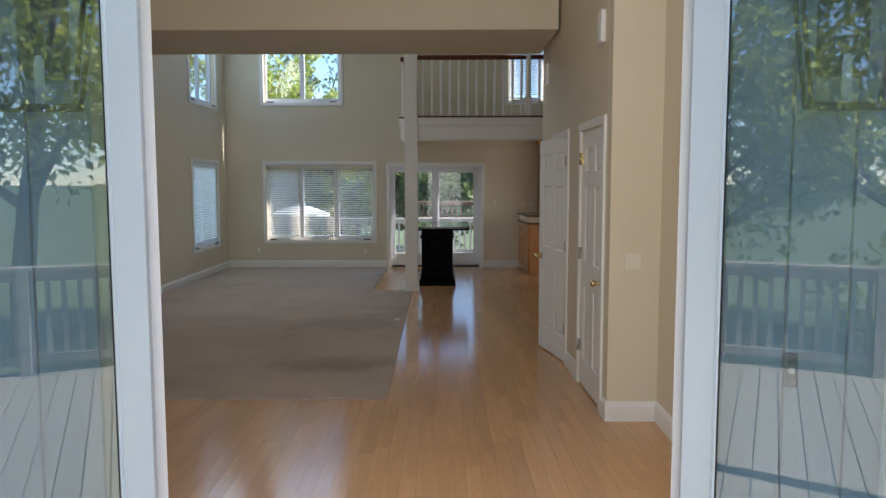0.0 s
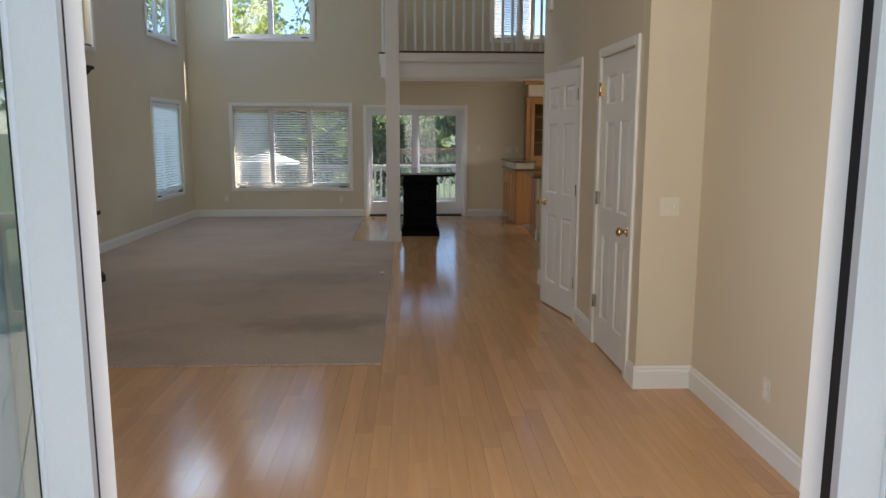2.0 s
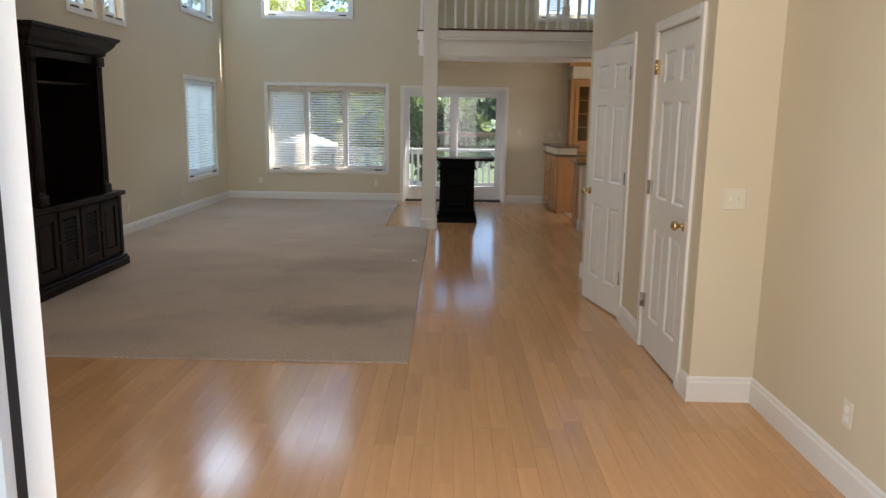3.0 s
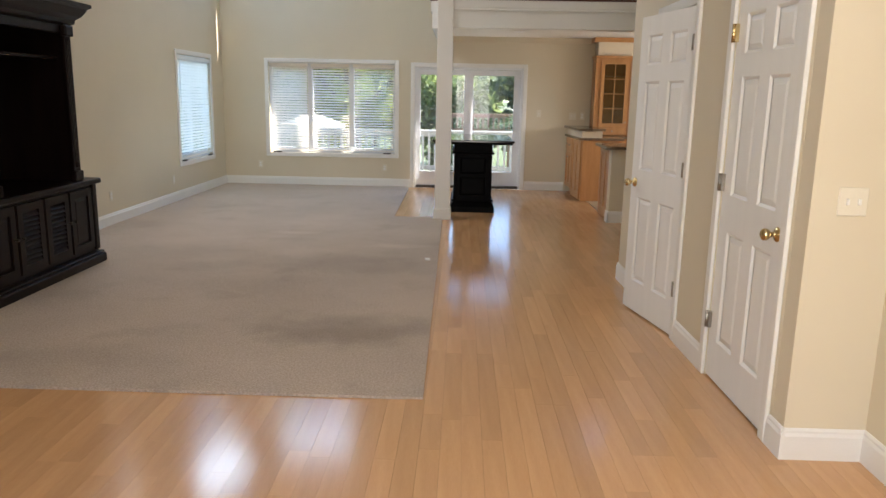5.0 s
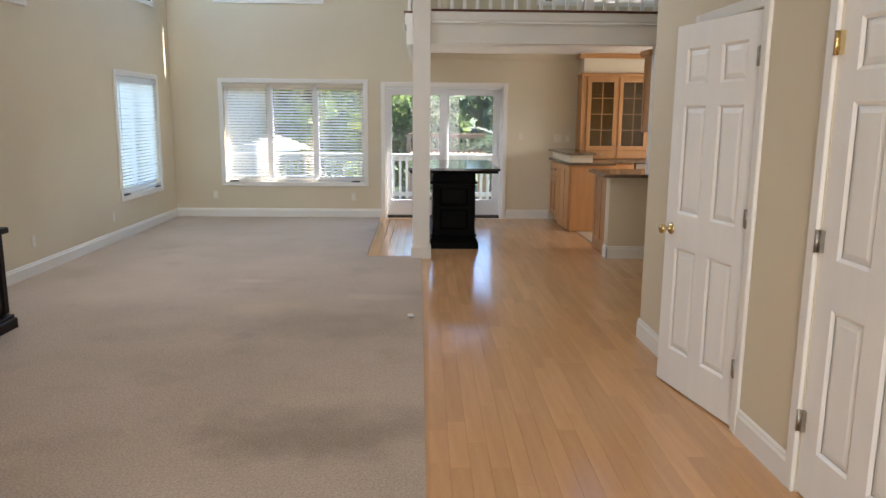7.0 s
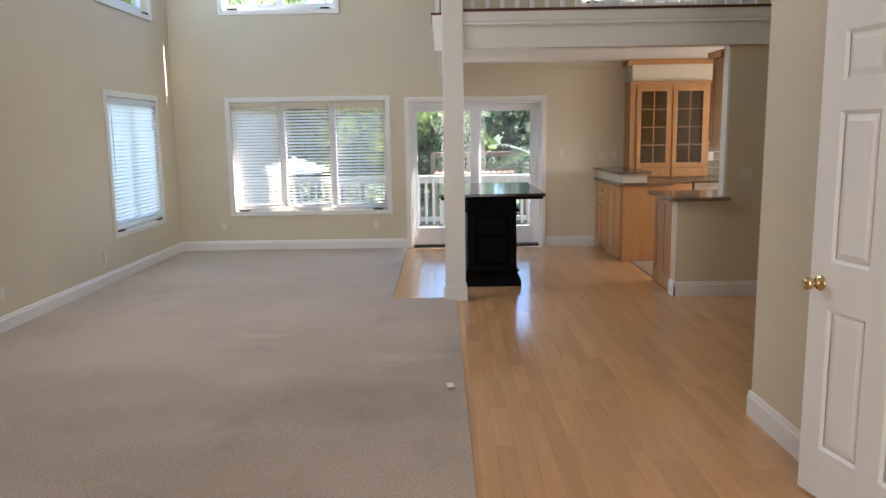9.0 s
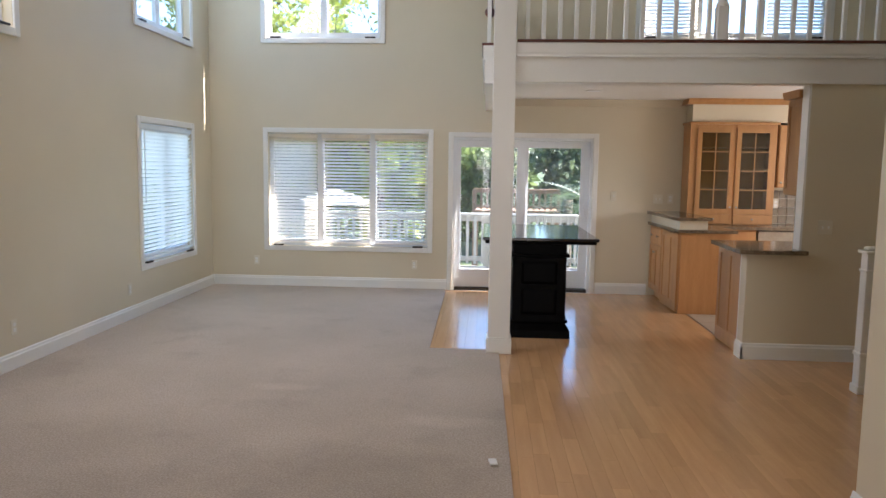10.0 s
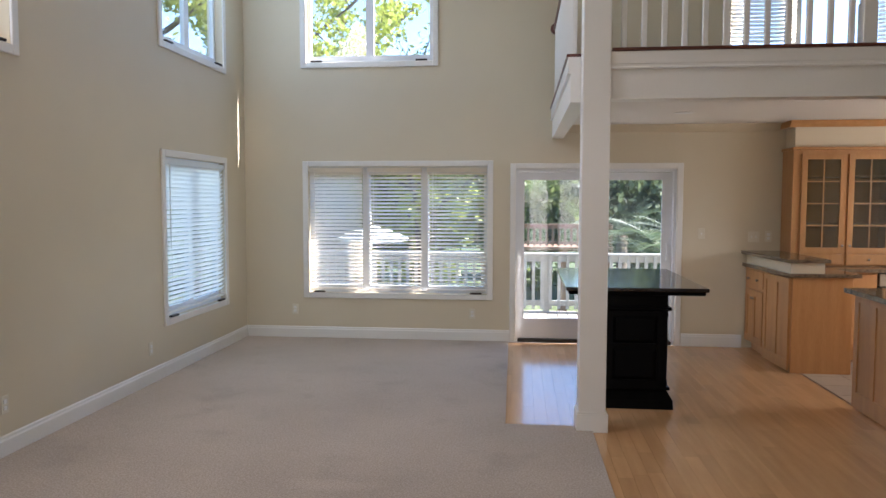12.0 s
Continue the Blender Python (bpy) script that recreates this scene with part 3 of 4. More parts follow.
sliding_door()

PANELS = [(0.115, 0.325), (0.44, 0.645)]


def panel_door(m, brass_top, label):
    """Six-panel white door leaf, 0.755 wide: local x from its hinge, local y into the wall, face at y = 0."""
    d = thing("closet_door", label, "door", m, "hallway doors")
    rows = [(0.225, 0.815), (1.005, 1.595), (1.705, 1.895)]
    holes = [(a, b, c, e) for a, b in PANELS for c, e in rows]
    part("leaf", pierced(0, 0.755, 0.012, 2.019, 0, 0.036, holes), DOORW, d)
    for a, b, c, e in holes:
        part("moulding", sticking(a, b, c, e, 0.0, 0.014, 0.010), DOORW, d)
        part("panel", raised_panel(a + 0.012, b - 0.012, c + 0.012, e - 0.012, 0.004, 0.03, 0.010), DOORW, d)
    k = part("knob", lathe([(0.033, 0), (0.033, 0.004), (0.028, 0.009), (0.012, 0.012), (0.011, 0.035), (0.022, 0.041), (0.027, 0.052), (0.025, 0.066), (0.012, 0.074)], 20, m=pose(0.695, 0, 0.912, 90, 0, 0)), BRASS, d, "polished brass door knob")
    part("latch_plate", box(0.7545, 0.757, 0.006, 0.03, 0.877, 0.947), BRASS, d)
    for z in (0.32, 1.062, 1.81):
        h = lathe([(0.008, -0.045), (0.008, 0.045)], 10, m=pose(-0.001, -0.020, z))
        cube(h, 0.0, 0.024, -0.018, 0.0005, z - 0.044, z + 0.044)
        part("hinge", h, BRASS if z > 1.5 and brass_top else STEEL, d)
    return d


def door_set(name, hole, label):
    f = thing(name, label, "door frame", AT_DOORS, kind="structure")
    u0, u1, _, z1 = hole
    casing(f, u0, u1, 0, z1, bottom=False)
    part("stop", box(u0, u0 + 0.012, 0.045, 0.06, 0, z1), TRIM, f)
    part("stop", box(u1 - 0.012, u1, 0.045, 0.06, 0, z1), TRIM, f)


door_set("door_2", DOOR_B, "white casing round the closed closet door")
door_set("door_3", DOOR_A, "white casing round the closet door that stands ajar")
# local x runs toward the entry, so a hinge on the far side sits at the low end of the hole
panel_door(AT_DOORS @ pose(DOOR_B[0] + 0.003, 0.004, 0), True, "closed white six-panel door with a brass knob")


def mirrored_leaf():
    """The second leaf: hinged on the near side and swung a little into the hall."""
    src = panel_door(Matrix(), False, "white six-panel door standing ajar, with a brass knob")
    for c in src.children:
        c.data.transform(Matrix.Diagonal((-1, 1, 1, 1)))
        c.data.flip_normals()
    src.matrix_world = AT_DOORS @ pose(DOOR_A[1] - 0.003, 0.0, 0, 0, 0, 10.8)


mirrored_leaf()

# front doors, swung out against the facade


def glazed_leaf(m, mirror, label):
    """Full-light leaf: local x from its hinge, local y towards the room, z up."""
    d = thing("front_door", label, "glass door", m, "front doors")
    s = -1 if mirror else 1

    def sx(a, b):
        return (a, b) if s > 0 else (-b, -a)
    hole = (*sx(0.098, 0.79), 0.26, 2.32)
    part("leaf_frame", pierced(*sx(0.0, 0.89), 0.01, 2.44, -0.022, 0.022, [hole]), TRIM, d)
    for a, b in ((0.088, 0.100), (0.783, 0.797)):
        part("glazing_bead", box(*sx(a, b), -0.03, 0.03, 0.25, 2.33, 0.004), TRIM, d)
    part("gasket", pierced(*sx(0.100, 0.783), 0.26, 2.32, -0.012, 0.012, [(*sx(0.108, 0.776), 0.268, 2.312)]), RUBBER, d)
    p = part("pane", box(*sx(0.108, 0.776), -0.003, 0.003, 0.268, 2.312), DOORGLASS, d)
    p.visible_shadow = False


glazed_leaf(pose(-0.815, 2.742, 0, 0, 0, 180 + 12), False, "white full-glass front door swung open outdoors")
glazed_leaf(pose(0.861, 2.742, 0, 0, 0, 180 - 12), True, "white full-glass front door swung open outdoors")


def entry_frame():
    f = thing("door_4", "white frame of the wide front door opening", "door frame", pose(0, 2.95, 0, 0, 0, 180), kind="structure")
    u0, u1, z1 = -0.919, 0.879, 2.482
    casing(f, u0 + 0.001, u1 - 0.001, 0, z1, bottom=False)
    for a, b in ((u0 - 0.0, u0 + 0.022), (u1 - 0.022, u1)):
        part("jamb", box(a, b, 0.0, 0.17, 0, z1, 0.003), TRIM, f)
    for a, b in ((u0 + 0.022, u0 + 0.025), (u1 - 0.025, u1 - 0.022)):
        part("weatherstrip", box(a, b, 0.100, 0.172, 0, z1 - 0.022), RUBBER, f)
    part("head", box(u0 + 0.022, u1 - 0.022, 0, 0.17, z1 - 0.022, z1), TRIM, f)
    part("threshold", box(u0, u1, -0.02, 0.22, -0.045, 0.012, 0.006), DARKMETAL, f, "dark metal threshold")


entry_frame()

# ---- things ----


def armoire():
    """Entertainment armoire against the side wall: local x along the wall from its far end, local y into the wall."""
    a = thing("armoire", "dark espresso wooden entertainment armoire with empty niche", "armoire", pose(-3.30, 8.675, 0, 0, 0, 90) @ pose(0, 0, 0))
    W, D = 1.62, 0.68
    u = lambda q: -q
    def bx(name, a0, a1, y0, y1, z0, z1, bev=0.006, label="", mat=ESPRESSO):
        return part(name, box(-a1, -a0, y0, y1, z0, z1, bev, 2), mat, a, label)
    bx("plinth", -0.03, W + 0.03, -0.045, D, 0, 0.085, 0.012)
    bx("plinth_moulding", -0.02, W + 0.02, -0.03, D, 0.085, 0.11, 0.01)
    bx("lower_body", 0, W, 0.02, D, 0.11, 0.69, 0.003)
    bx("ledge", -0.035, W + 0.035, -0.04, D, 0.69, 0.735, 0.012)
    # fluted corner posts
    for q in (0.03, W - 0.03):
        part("corner_post", box(-q - 0.032, -q + 0.032, -0.008, 0.02, 0.12, 0.685, 0.01, 2), ESPRESSO, a)
    for i, (p, q) in enumerate(((0.085, 0.425), (0.455, 0.785), (0.815, 1.145), (1.175, 1.535))):
        d = part("door", pierced(-q, -p, 0.15, 0.66, -0.004, 0.02, [(-q + 0.06, -p - 0.06, 0.21, 0.60)]), ESPRESSO, a)
        if i in (1, 2):
            first = None
            for k in range(11):
                mm = pose(0, 0.010, 0.228 + k * 0.0345, -38)
                if first is None:
                    first = part("louver", box(-q + 0.06, -p - 0.06, -0.004, 0.004, -0.019, 0.019, 0.002), ESPRESSO, d, m=pose(0, 0.010, 0.228, -38))
                    louvre_mesh = first
                else:
                    shared(louvre_mesh, "louver", mm, d)
        else:
            part("panel", raised_panel(-q + 0.06, -p - 0.06, 0.21, 0.60, 0.0, 0.03, 0.012), ESPRESSO, d)
        kx = -p - 0.025 if i in (1, 3) else -q + 0.025
        part("knob", lathe([(0.006, 0), (0.006, 0.012), (0.013, 0.018), (0.012, 0.026), (0.004, 0.03)], 12, m=pose(kx, -0.004, 0.42, 90)), DARKMETAL, d)
    # niche
    bx("back_panel", 0.215, W - 0.215, D - 0.03, D, 0.735, 1.98, 0.002)
    for q0, q1 in ((0.215, 0.315), (W - 0.315, W - 0.215)):
        bx("side_panel", q0 if q0 < 1 else q1 - 0.03, q0 + 0.03 if q0 < 1 else q1, 0.03, D - 0.03, 0.735, 1.98, 0.002)
        c = (q0 + q1) / 2
        bx("pilaster", q0 - 0.01, q1 - 0.012, 0.005, 0.03, 0.735, 1.98, 0.004)
        for r in (-0.022, 0.0, 0.022):
            part("reed", lathe([(0.007, 0.85), (0.008, 0.9), (0.008, 1.84), (0.007, 1.87)], 10, m=pose(-c + r + 0.01, 0.004, 0)), ESPRESSO, a)
        bx("pilaster_foot", q0 - 0.022, q1, -0.012, 0.03, 0.735, 0.82, 0.008)
        bx("corbel", q0 - 0.02, q1, -0.02, 0.03, 1.88, 1.965, 0.012)
    bx("niche_rail", 0.31, W - 0.31, 0.03, 0.06, 1.90, 1.965, 0.003)
    bx("inner_shelf", 0.22, W - 0.22, 0.10, D - 0.03, 1.70, 1.725, 0.003)
    cr = bmesh.new()
    prof = [(0.0, 1.965), (-0.03, 1.98), (-0.035, 2.01), (-0.07, 2.04), (-0.10, 2.085), (-0.105, 2.10), (-0.13, 2.115), (-0.13, 2.14), (0.0, 2.14)]
    pts = []
    for y, z in prof:
        o = -y
        pts.append([(0.03 + o, D, z), (0.03 + o - 0.0, -0.0 + y + 0.02, z), (-(W - 0.03) - o, y + 0.02, z), (-(W - 0.03) - o, D, z)])
    vs = [[cr.verts.new((x - 0.215 if i < 2 else x + 0.215, y, z)) for i, (x, y, z) in enumerate(row)] for row in pts]
    for r0, r1 in zip(vs, vs[1:]):
        for i in range(3):
            cr.faces.new((r0[i], r0[i + 1], r1[i + 1], r1[i]))
        cr.faces.new((r0[3], r0[0], r1[0], r1[3]))
    cr.faces.new(vs[0]), cr.faces.new(vs[-1][::-1])
    bmesh.ops.recalc_face_normals(cr, faces=cr.faces)
    part("crown", cr, ESPRESSO, a)


armoire()


def island():
    t = thing("kitchen_island", "black wooden island with a polished overhanging top", "island", pose(-0.015, 11.96, 0))
    part("tabletop", box(-0.525, 0.52, -0.09, 1.53, 0.905, 0.935, 0.008, 3), BLACKTOP, t, "polished black top")
    part("top_moulding", box(-0.505, 0.50, -0.07, 1.51, 0.878, 0.905, 0.008, 2), BLACKWOOD, t)
    part("body", pierced(-0.245, 0.245, 0.09, 0.878, 0.03, 1.40, []), BLACKWOOD, t)
    part("front_frame", pierced(-0.235, 0.235, 0.16, 0.75, 0.004, 0.03, [(-0.165, 0.165, 0.22, 0.46), (-0.165, 0.165, 0.50, 0.71)]), BLACKWOOD, t)
    for z0, z1 in ((0.22, 0.46), (0.50, 0.71)):
        part("panel", raised_panel(-0.165, 0.165, z0, z1, 0.012, 0.025, 0.010), BLACKWOOD, t)
    for z, o in ((0.765, 0.028), (0.155, 0.024)):
        part("moulding", box(-0.245 - o, 0.245 + o, 0.03 - o, 1.40 + o, z - 0.013, z + 0.013, 0.010, 3), BLACKWOOD, t)
    ft = bmesh.new()
    prof = [(0.0, 0.14), (0.012, 0.12), (0.03, 0.09), (0.042, 0.07), (0.045, 0.0)]
    vs = []
    for o, z in prof:
        vs.append([ft.verts.new(p) for p in ((-0.245 - o, 0.03 - o, z), (0.245 + o, 0.03 - o, z), (0.245 + o, 1.40 + o, z), (-0.245 - o, 1.40 + o, z))])
    for a, b in zip(vs, vs[1:]):
        for i in range(4):
            ft.faces.new((a[i], a[(i + 1) % 4], b[(i + 1) % 4], b[i]))
    ft.faces.new(vs[0]), ft.faces.new(vs[-1][::-1])
    bmesh.ops.recalc_face_normals(ft, faces=ft.faces)
    part("base", ft, BLACKWOOD, t)
    for y in (0.035, 1.395):
        for x in (-0.225, 0.225):
            part("corner_column", lathe([(0.020, 0.17), (0.024, 0.2), (0.018, 0.24), (0.022, 0.45), (0.018, 0.69), (0.024, 0.72), (0.02, 0.75)], 14, m=pose(x, y - 0.012, 0)), BLACKWOOD, t)


island()


# kitchen
def bar_cabinet():
    """End unit by the rear wall: a drawer, a door and a two-panel end; raised bar on top."""
    c = thing("base_cabinet", "maple base cabinet with a drawer, doors and brass-toned knobs", "cabinet")
    P = [(1.585, 13.31), (2.12, 13.31), (2.12, 14.48), (1.53, 14.48)]
    part("body", prism(P, 0.10, 0.885), MAPLE, c)
    part("toe_kick", prism([(1.595, 13.33), (2.10, 13.33), (2.10, 14.47), (1.60, 14.47)], 0.0, 0.10), MAPLE, c)
    # the long face looks into the dining space
    ang = math.degrees(math.atan2(14.48 - 13.31, 1.53 - 1.585))
    m = pose(1.53, 14.48, 0, 0, 0, ang + 180)
    g = part("door_front", pierced(0.05, 0.53, 0.12, 0.66, -0.02, 0, [(0.11, 0.26, 0.18, 0.60), (0.32, 0.47, 0.18, 0.60)]), MAPLE, c, m=m)
    part("panel", box(0.11, 0.26, -0.009, -0.001, 0.18, 0.60), MAPLE, g)
    part("panel", box(0.32, 0.47, -0.009, -0.001, 0.18, 0.60), MAPLE, g)
    dw = part("drawer_front", box(0.05, 0.53, -0.02, 0, 0.69, 0.865, 0.006, 2), MAPLE, c, m=m)
    for u in (0.17, 0.41):
        part("knob", lathe([(0.005, 0), (0.005, 0.012), (0.014, 0.018), (0.013, 0.025), (0.004, 0.029)], 12, m=pose(u, -0.02, 0.775, 90)), STEEL, dw)
    for u in (0.27, 0.31):
        part("knob", lathe([(0.005, 0), (0.005, 0.012), (0.014, 0.018), (0.013, 0.025), (0.004, 0.029)], 12, m=pose(u, -0.02, 0.58, 90)), STEEL, g)
    e = part("end_panel", pierced(0.56, 1.165, 0.02, 0.875, -0.02, 0, [(0.62, 0.835, 0.12, 0.815), (0.895, 1.11, 0.12, 0.815)]), MAPLE, c, m=m)
    part("panel", box(0.62, 0.835, -0.009, -0.001, 0.12, 0.815), MAPLE, e)
    part("panel", box(0.895, 1.11, -0.009, -0.001, 0.12, 0.815), MAPLE, e)
    part("back_skin", box(1.59, 2.12, 13.292, 13.31, 0.0, 0.885, 0.002), MAPLE, c)
    top = tagged(part("countertop", prism([(1.545, 13.265), (2.18, 13.265), (2.18, 13.84), (4.55, 13.84), (4.55, 14.49), (1.49, 14.49)], 0.888, 0.922), GRANITE), "speckled brown granite countertop on maple cabinets", "countertop")
    b = thing("raised_bar", "cream raised ledge with a granite top", "bar counter")
    part("ledge_wall", prism([(1.575, 13.30), (1.87, 13.30), (1.87, 14.48), (1.53, 14.48)], 0.9225, 1.02), WALL, b)
    part("bar_top", prism([(1.53, 13.255), (1.905, 13.255), (1.905, 14.49), (1.475, 14.49)], 1.021, 1.053), GRANITE, b, "granite bar top")


bar_cabinet()


def run_cabinets():
    for u0, u1 in ((2.125, 2.60), (3.22, 3.86), (3.865, 4.54)):
        c = thing("base_cabinet", "maple base cabinet under the granite counter", "cabinet", None, "rear base cabinets")
        part("body", box(u0, u1, 13.90, 14.48, 0.10, 0.885, 0.002), MAPLE, c)
        part("toe_kick", box(u0 + 0.01, u1 - 0.01, 13.96, 14.47, 0, 0.10), MAPLE, c)
        cabin_door(u0 + 0.01, u1 - 0.01, 0.12, 0.69, 13.90, c, knob=(u1 - 0.05, 0.63))
        part("drawer_front", box(u0 + 0.01, u1 - 0.01, 13.88, 13.90, 0.71, 0.87, 0.005), MAPLE, c)
    d = thing("dishwasher", "dark dishwasher with a steel control strip", "dishwasher")
    part("body", box(2.61, 3.21, 13.93, 14.48, 0.10, 0.88, 0.003), DARKMETAL, d)
    part("door", box(2.615, 3.205, 13.89, 13.93, 0.12, 0.74, 0.006, 2), DARKMETAL, d)
    part("control_panel", box(2.615, 3.205, 13.885, 13.93, 0.75, 0.875, 0.006, 2), STEEL, d)
    part("handle", box(2.68, 3.14, 13.855, 13.885, 0.70, 0.725, 0.008, 2), STEEL, d)
    part("toe_kick", box(2.62, 3.20, 13.97, 14.47, 0, 0.10), DARKMETAL, d)


run_cabinets()


def hutch():
    """Glass-doored wall cabinet standing on the counter, with drawers below the doors."""
    h = thing("hutch_cabinet", "maple hutch cabinet with two gridded glass doors", "cabinet", pose(1.875, 14.20, 0))
    W = 1.0
    part("side", box(0, 0.02, 0.0, 0.295, 0.924, 2.10), MAPLE, h)
    part("side", box(W - 0.02, W, 0.0, 0.295, 0.924, 2.10), MAPLE, h)
    part("back", box(0.02, W - 0.02, 0.28, 0.295, 0.924, 2.10), MAPLE, h)
    for z in (0.924, 1.045, 1.33, 1.58, 1.83, 2.08):
        part("shelf", box(0.02, W - 0.02, 0.012, 0.28, z, z + 0.018), MAPLE, h)
    part("face_frame", pierced(0, W, 0.924, 2.10, -0.018, 0, [(0.09, 0.50, 1.07, 2.05), (0.545, 0.955, 1.07, 2.05), (0.09, 0.50, 0.94, 1.045), (0.545, 0.955, 0.94, 1.045)]), MAPLE, h)
    for a, b in ((0.08, 0.51), (0.535, 0.965)):
        f = 0.055
        d = part("glass_door", pierced(a, b, 1.055, 2.06, -0.038, -0.018, [(a + f, b - f, 1.11, 2.005)]), MAPLE, h)
        part("pane", box(a + f, b - f, -0.03, -0.026, 1.11, 2.005), CABGLASS, d)
        part("muntin", box((a + b) / 2 - 0.006, (a + b) / 2 + 0.006, -0.0375, -0.031, 1.11, 2.005), MAPLE, d)
        for k in (1, 2, 3):
            z = 1.11 + k * 0.224
            part("muntin", box(a + f, b - f, -0.037, -0.0305, z - 0.006, z + 0.006), MAPLE, d)
        w = part("drawer", box(a, b, -0.038, -0.018, 0.935, 1.045, 0.005, 2), MAPLE, h)
        part("knob", lathe([(0.005, 0), (0.005, 0.012), (0.013, 0.018), (0.012, 0.025), (0.004, 0.029)], 12, m=pose((a + b) / 2, -0.038, 0.99, 90)), STEEL, w)
        kx = b - 0.025 if a < 0.3 else a + 0.025
        part("knob", lathe([(0.005, 0), (0.005, 0.012), (0.013, 0.018), (0.012, 0.025), (0.004, 0.029)], 12, m=pose(kx, -0.038, 1.13, 90)), STEEL, d)
    part("cornice", box(-0.02, W + 0.02, -0.055, 0.295, 2.10, 2.13, 0.008, 2), MAPLE, h)
    s = tagged(part("soffit", box(1.90, 4.55, 14.22, 14.495, 2.131, 2.335), WALL), "cream soffit above the wall cabinets", "soffit", kind="structure")
    cm = part("cabinet_crown", profile_run([(0, 2.335), (-0.03, 2.335), (-0.05, 2.36), (-0.085, 2.385), (-0.085, 2.398), (0.27, 2.398), (0.27, 2.335)], 1.83, 4.55), MAPLE)
    cm.matrix_world = pose(0, 14.22, 0)
    tagged(cm, "maple crown moulding at the kitchen ceiling", "crown moulding", kind="structure")


hutch()


def wall_cabinet(m, w, z0, z1, label, doors):
    c = thing("wall_cabinet", label, "cabinet", m)
    part("body", box(0, w, 0.0, 0.295, z0, z1, 0.002), MAPLE, c)
    for a, b in doors:
        cabin_door(a, b, z0 + 0.01, z1 - 0.01, 0.0, c, knob=(a + 0.03, z0 + 0.06))
    return c


wall_cabinet(pose(2.90, 14.20, 0), 0.75, 1.37, 2.10, "maple wall cabinet with a flat panel door", [(0.01, 0.37), (0.38, 0.74)])
sc = wall_cabinet(pose(2.92, 11.83, 0, 0, 0, 180), 0.85, 1.36, 2.17, "maple wall cabinet on the back of the kitchen wall", [(0.01, 0.42), (0.43, 0.84)])
part("end_panel", pierced(0.0, 0.295, 1.37, 2.16, -0.008, 0, [(0.04, 0.255, 1.42, 2.11)]), MAPLE, sc, m=pose(0.85, 0.0, 0, 0, 0, 90))
part("cornice", profile_run([(0.3, 2.17), (-0.01, 2.17), (-0.03, 2.19), (-0.05, 2.22), (-0.05, 2.235), (0.3, 2.235)], 0, 0.895), MAPLE, sc)


def peninsula():
    p = thing("peninsula_cabinet", "maple panelled peninsula end behind the half wall", "cabinet")
    part("body", box(1.665, 3.2, 11.532, 12.16, 0.0, 0.884, 0.002), MAPLE, p)
    m = pose(1.665, 0, 0, 0, 0, -90)
    e = part("end_panel", pierced(-12.16, -11.55, 0.015, 0.875, -0.018, 0, [(-12.10, -11.885, 0.14, 0.82), (-11.825, -11.61, 0.14, 0.82)]), MAPLE, p, m=m)
    part("panel", box(-12.10, -11.885, -0.008, -0.001, 0.14, 0.82), MAPLE, e)
    part("panel", box(-11.825, -11.61, -0.008, -0.001, 0.14, 0.82), MAPLE, e)
    part("end_stile", box(1.64, 1.664, 11.53, 11.549, 0.0, 0.885, 0.002), TRIM, p, "white corner stile")
    t = bmesh.new()
    prism([(1.56, 11.33), (2.10, 11.33), (2.10, 11.398), (2.068, 11.398), (2.068, 11.535), (3.2, 11.535), (3.2, 12.20), (1.58, 12.20)], 0.887, 0.921, t)
    tagged(part("peninsula_countertop", t, GRANITE), "polished dark granite countertop over the half wall", "countertop")


peninsula()
tagged(part("opening_jamb", box(2.052, 2.07, 11.402, 11.528, 0.9225, 2.258), TRIM), "white jamb of the kitchen opening", "trim", kind="structure")


def stair_newel():
    n = thing("newel_post", "white square stair newel post with a moulded cap", "newel post", pose(2.18, 10.52, 0))
    part("shaft", box(-0.045, 0.045, -0.045, 0.045, 0.0, 1.0, 0.004), TRIM, n)
    part("plinth", box(-0.056, 0.056, -0.056, 0.056, 0, 0.06, 0.006), TRIM, n)
    part("collar", box(-0.054, 0.054, -0.054, 0.054, 0.27, 0.30, 0.006), TRIM, n)
    part("collar", box(-0.054, 0.054, -0.054, 0.054, 0.87, 0.89, 0.006), TRIM, n)
    cap = bmesh.new()
    cube(cap, -0.065, 0.065, -0.065, 0.065, 1.0, 1.025, 0.008, 2)
    cube(cap, -0.04, 0.04, -0.04, 0.04, 1.025, 1.05, 0.012, 2)
    part("cap", cap, TRIM, n)


stair_newel()

# plates, outlets and small wall fixtures
wall_plate(pose(1.372, 5.375, 1.097), "double", "ivory double light switch on the cream wall")
wall_plate(AT_ENTRY @ pose(-4.44, 0, 0.325), "outlet", "ivory outlet near the entry baseboard")
wall_plate(AT_LEFT @ pose(12.25, 0, 0.31), "outlet", "ivory outlet on the side wall")
wall_plate(AT_LEFT @ pose(10.45, 0, 0.325), "outlet", "ivory outlet on the side wall")
wall_plate(AT_BACK @ pose(-1.418, 0, 0.313), "outlet", "ivory outlet below the rear window")
wall_plate(AT_BACK @ pose(-3.457, 0, 0.335), "outlet", "ivory outlet near the room corner")
wall_plate(AT_BACK @ pose(1.057, 0, 1.23), "single", "ivory light switch beside the sliding door")
wall_plate(AT_BACK @ pose(1.60, 0, 1.20), "double", "ivory double switch above the raised bar")
wall_plate(AT_BACK @ pose(1.75, 0, 1.205), "outlet", "ivory outlet above the raised bar")
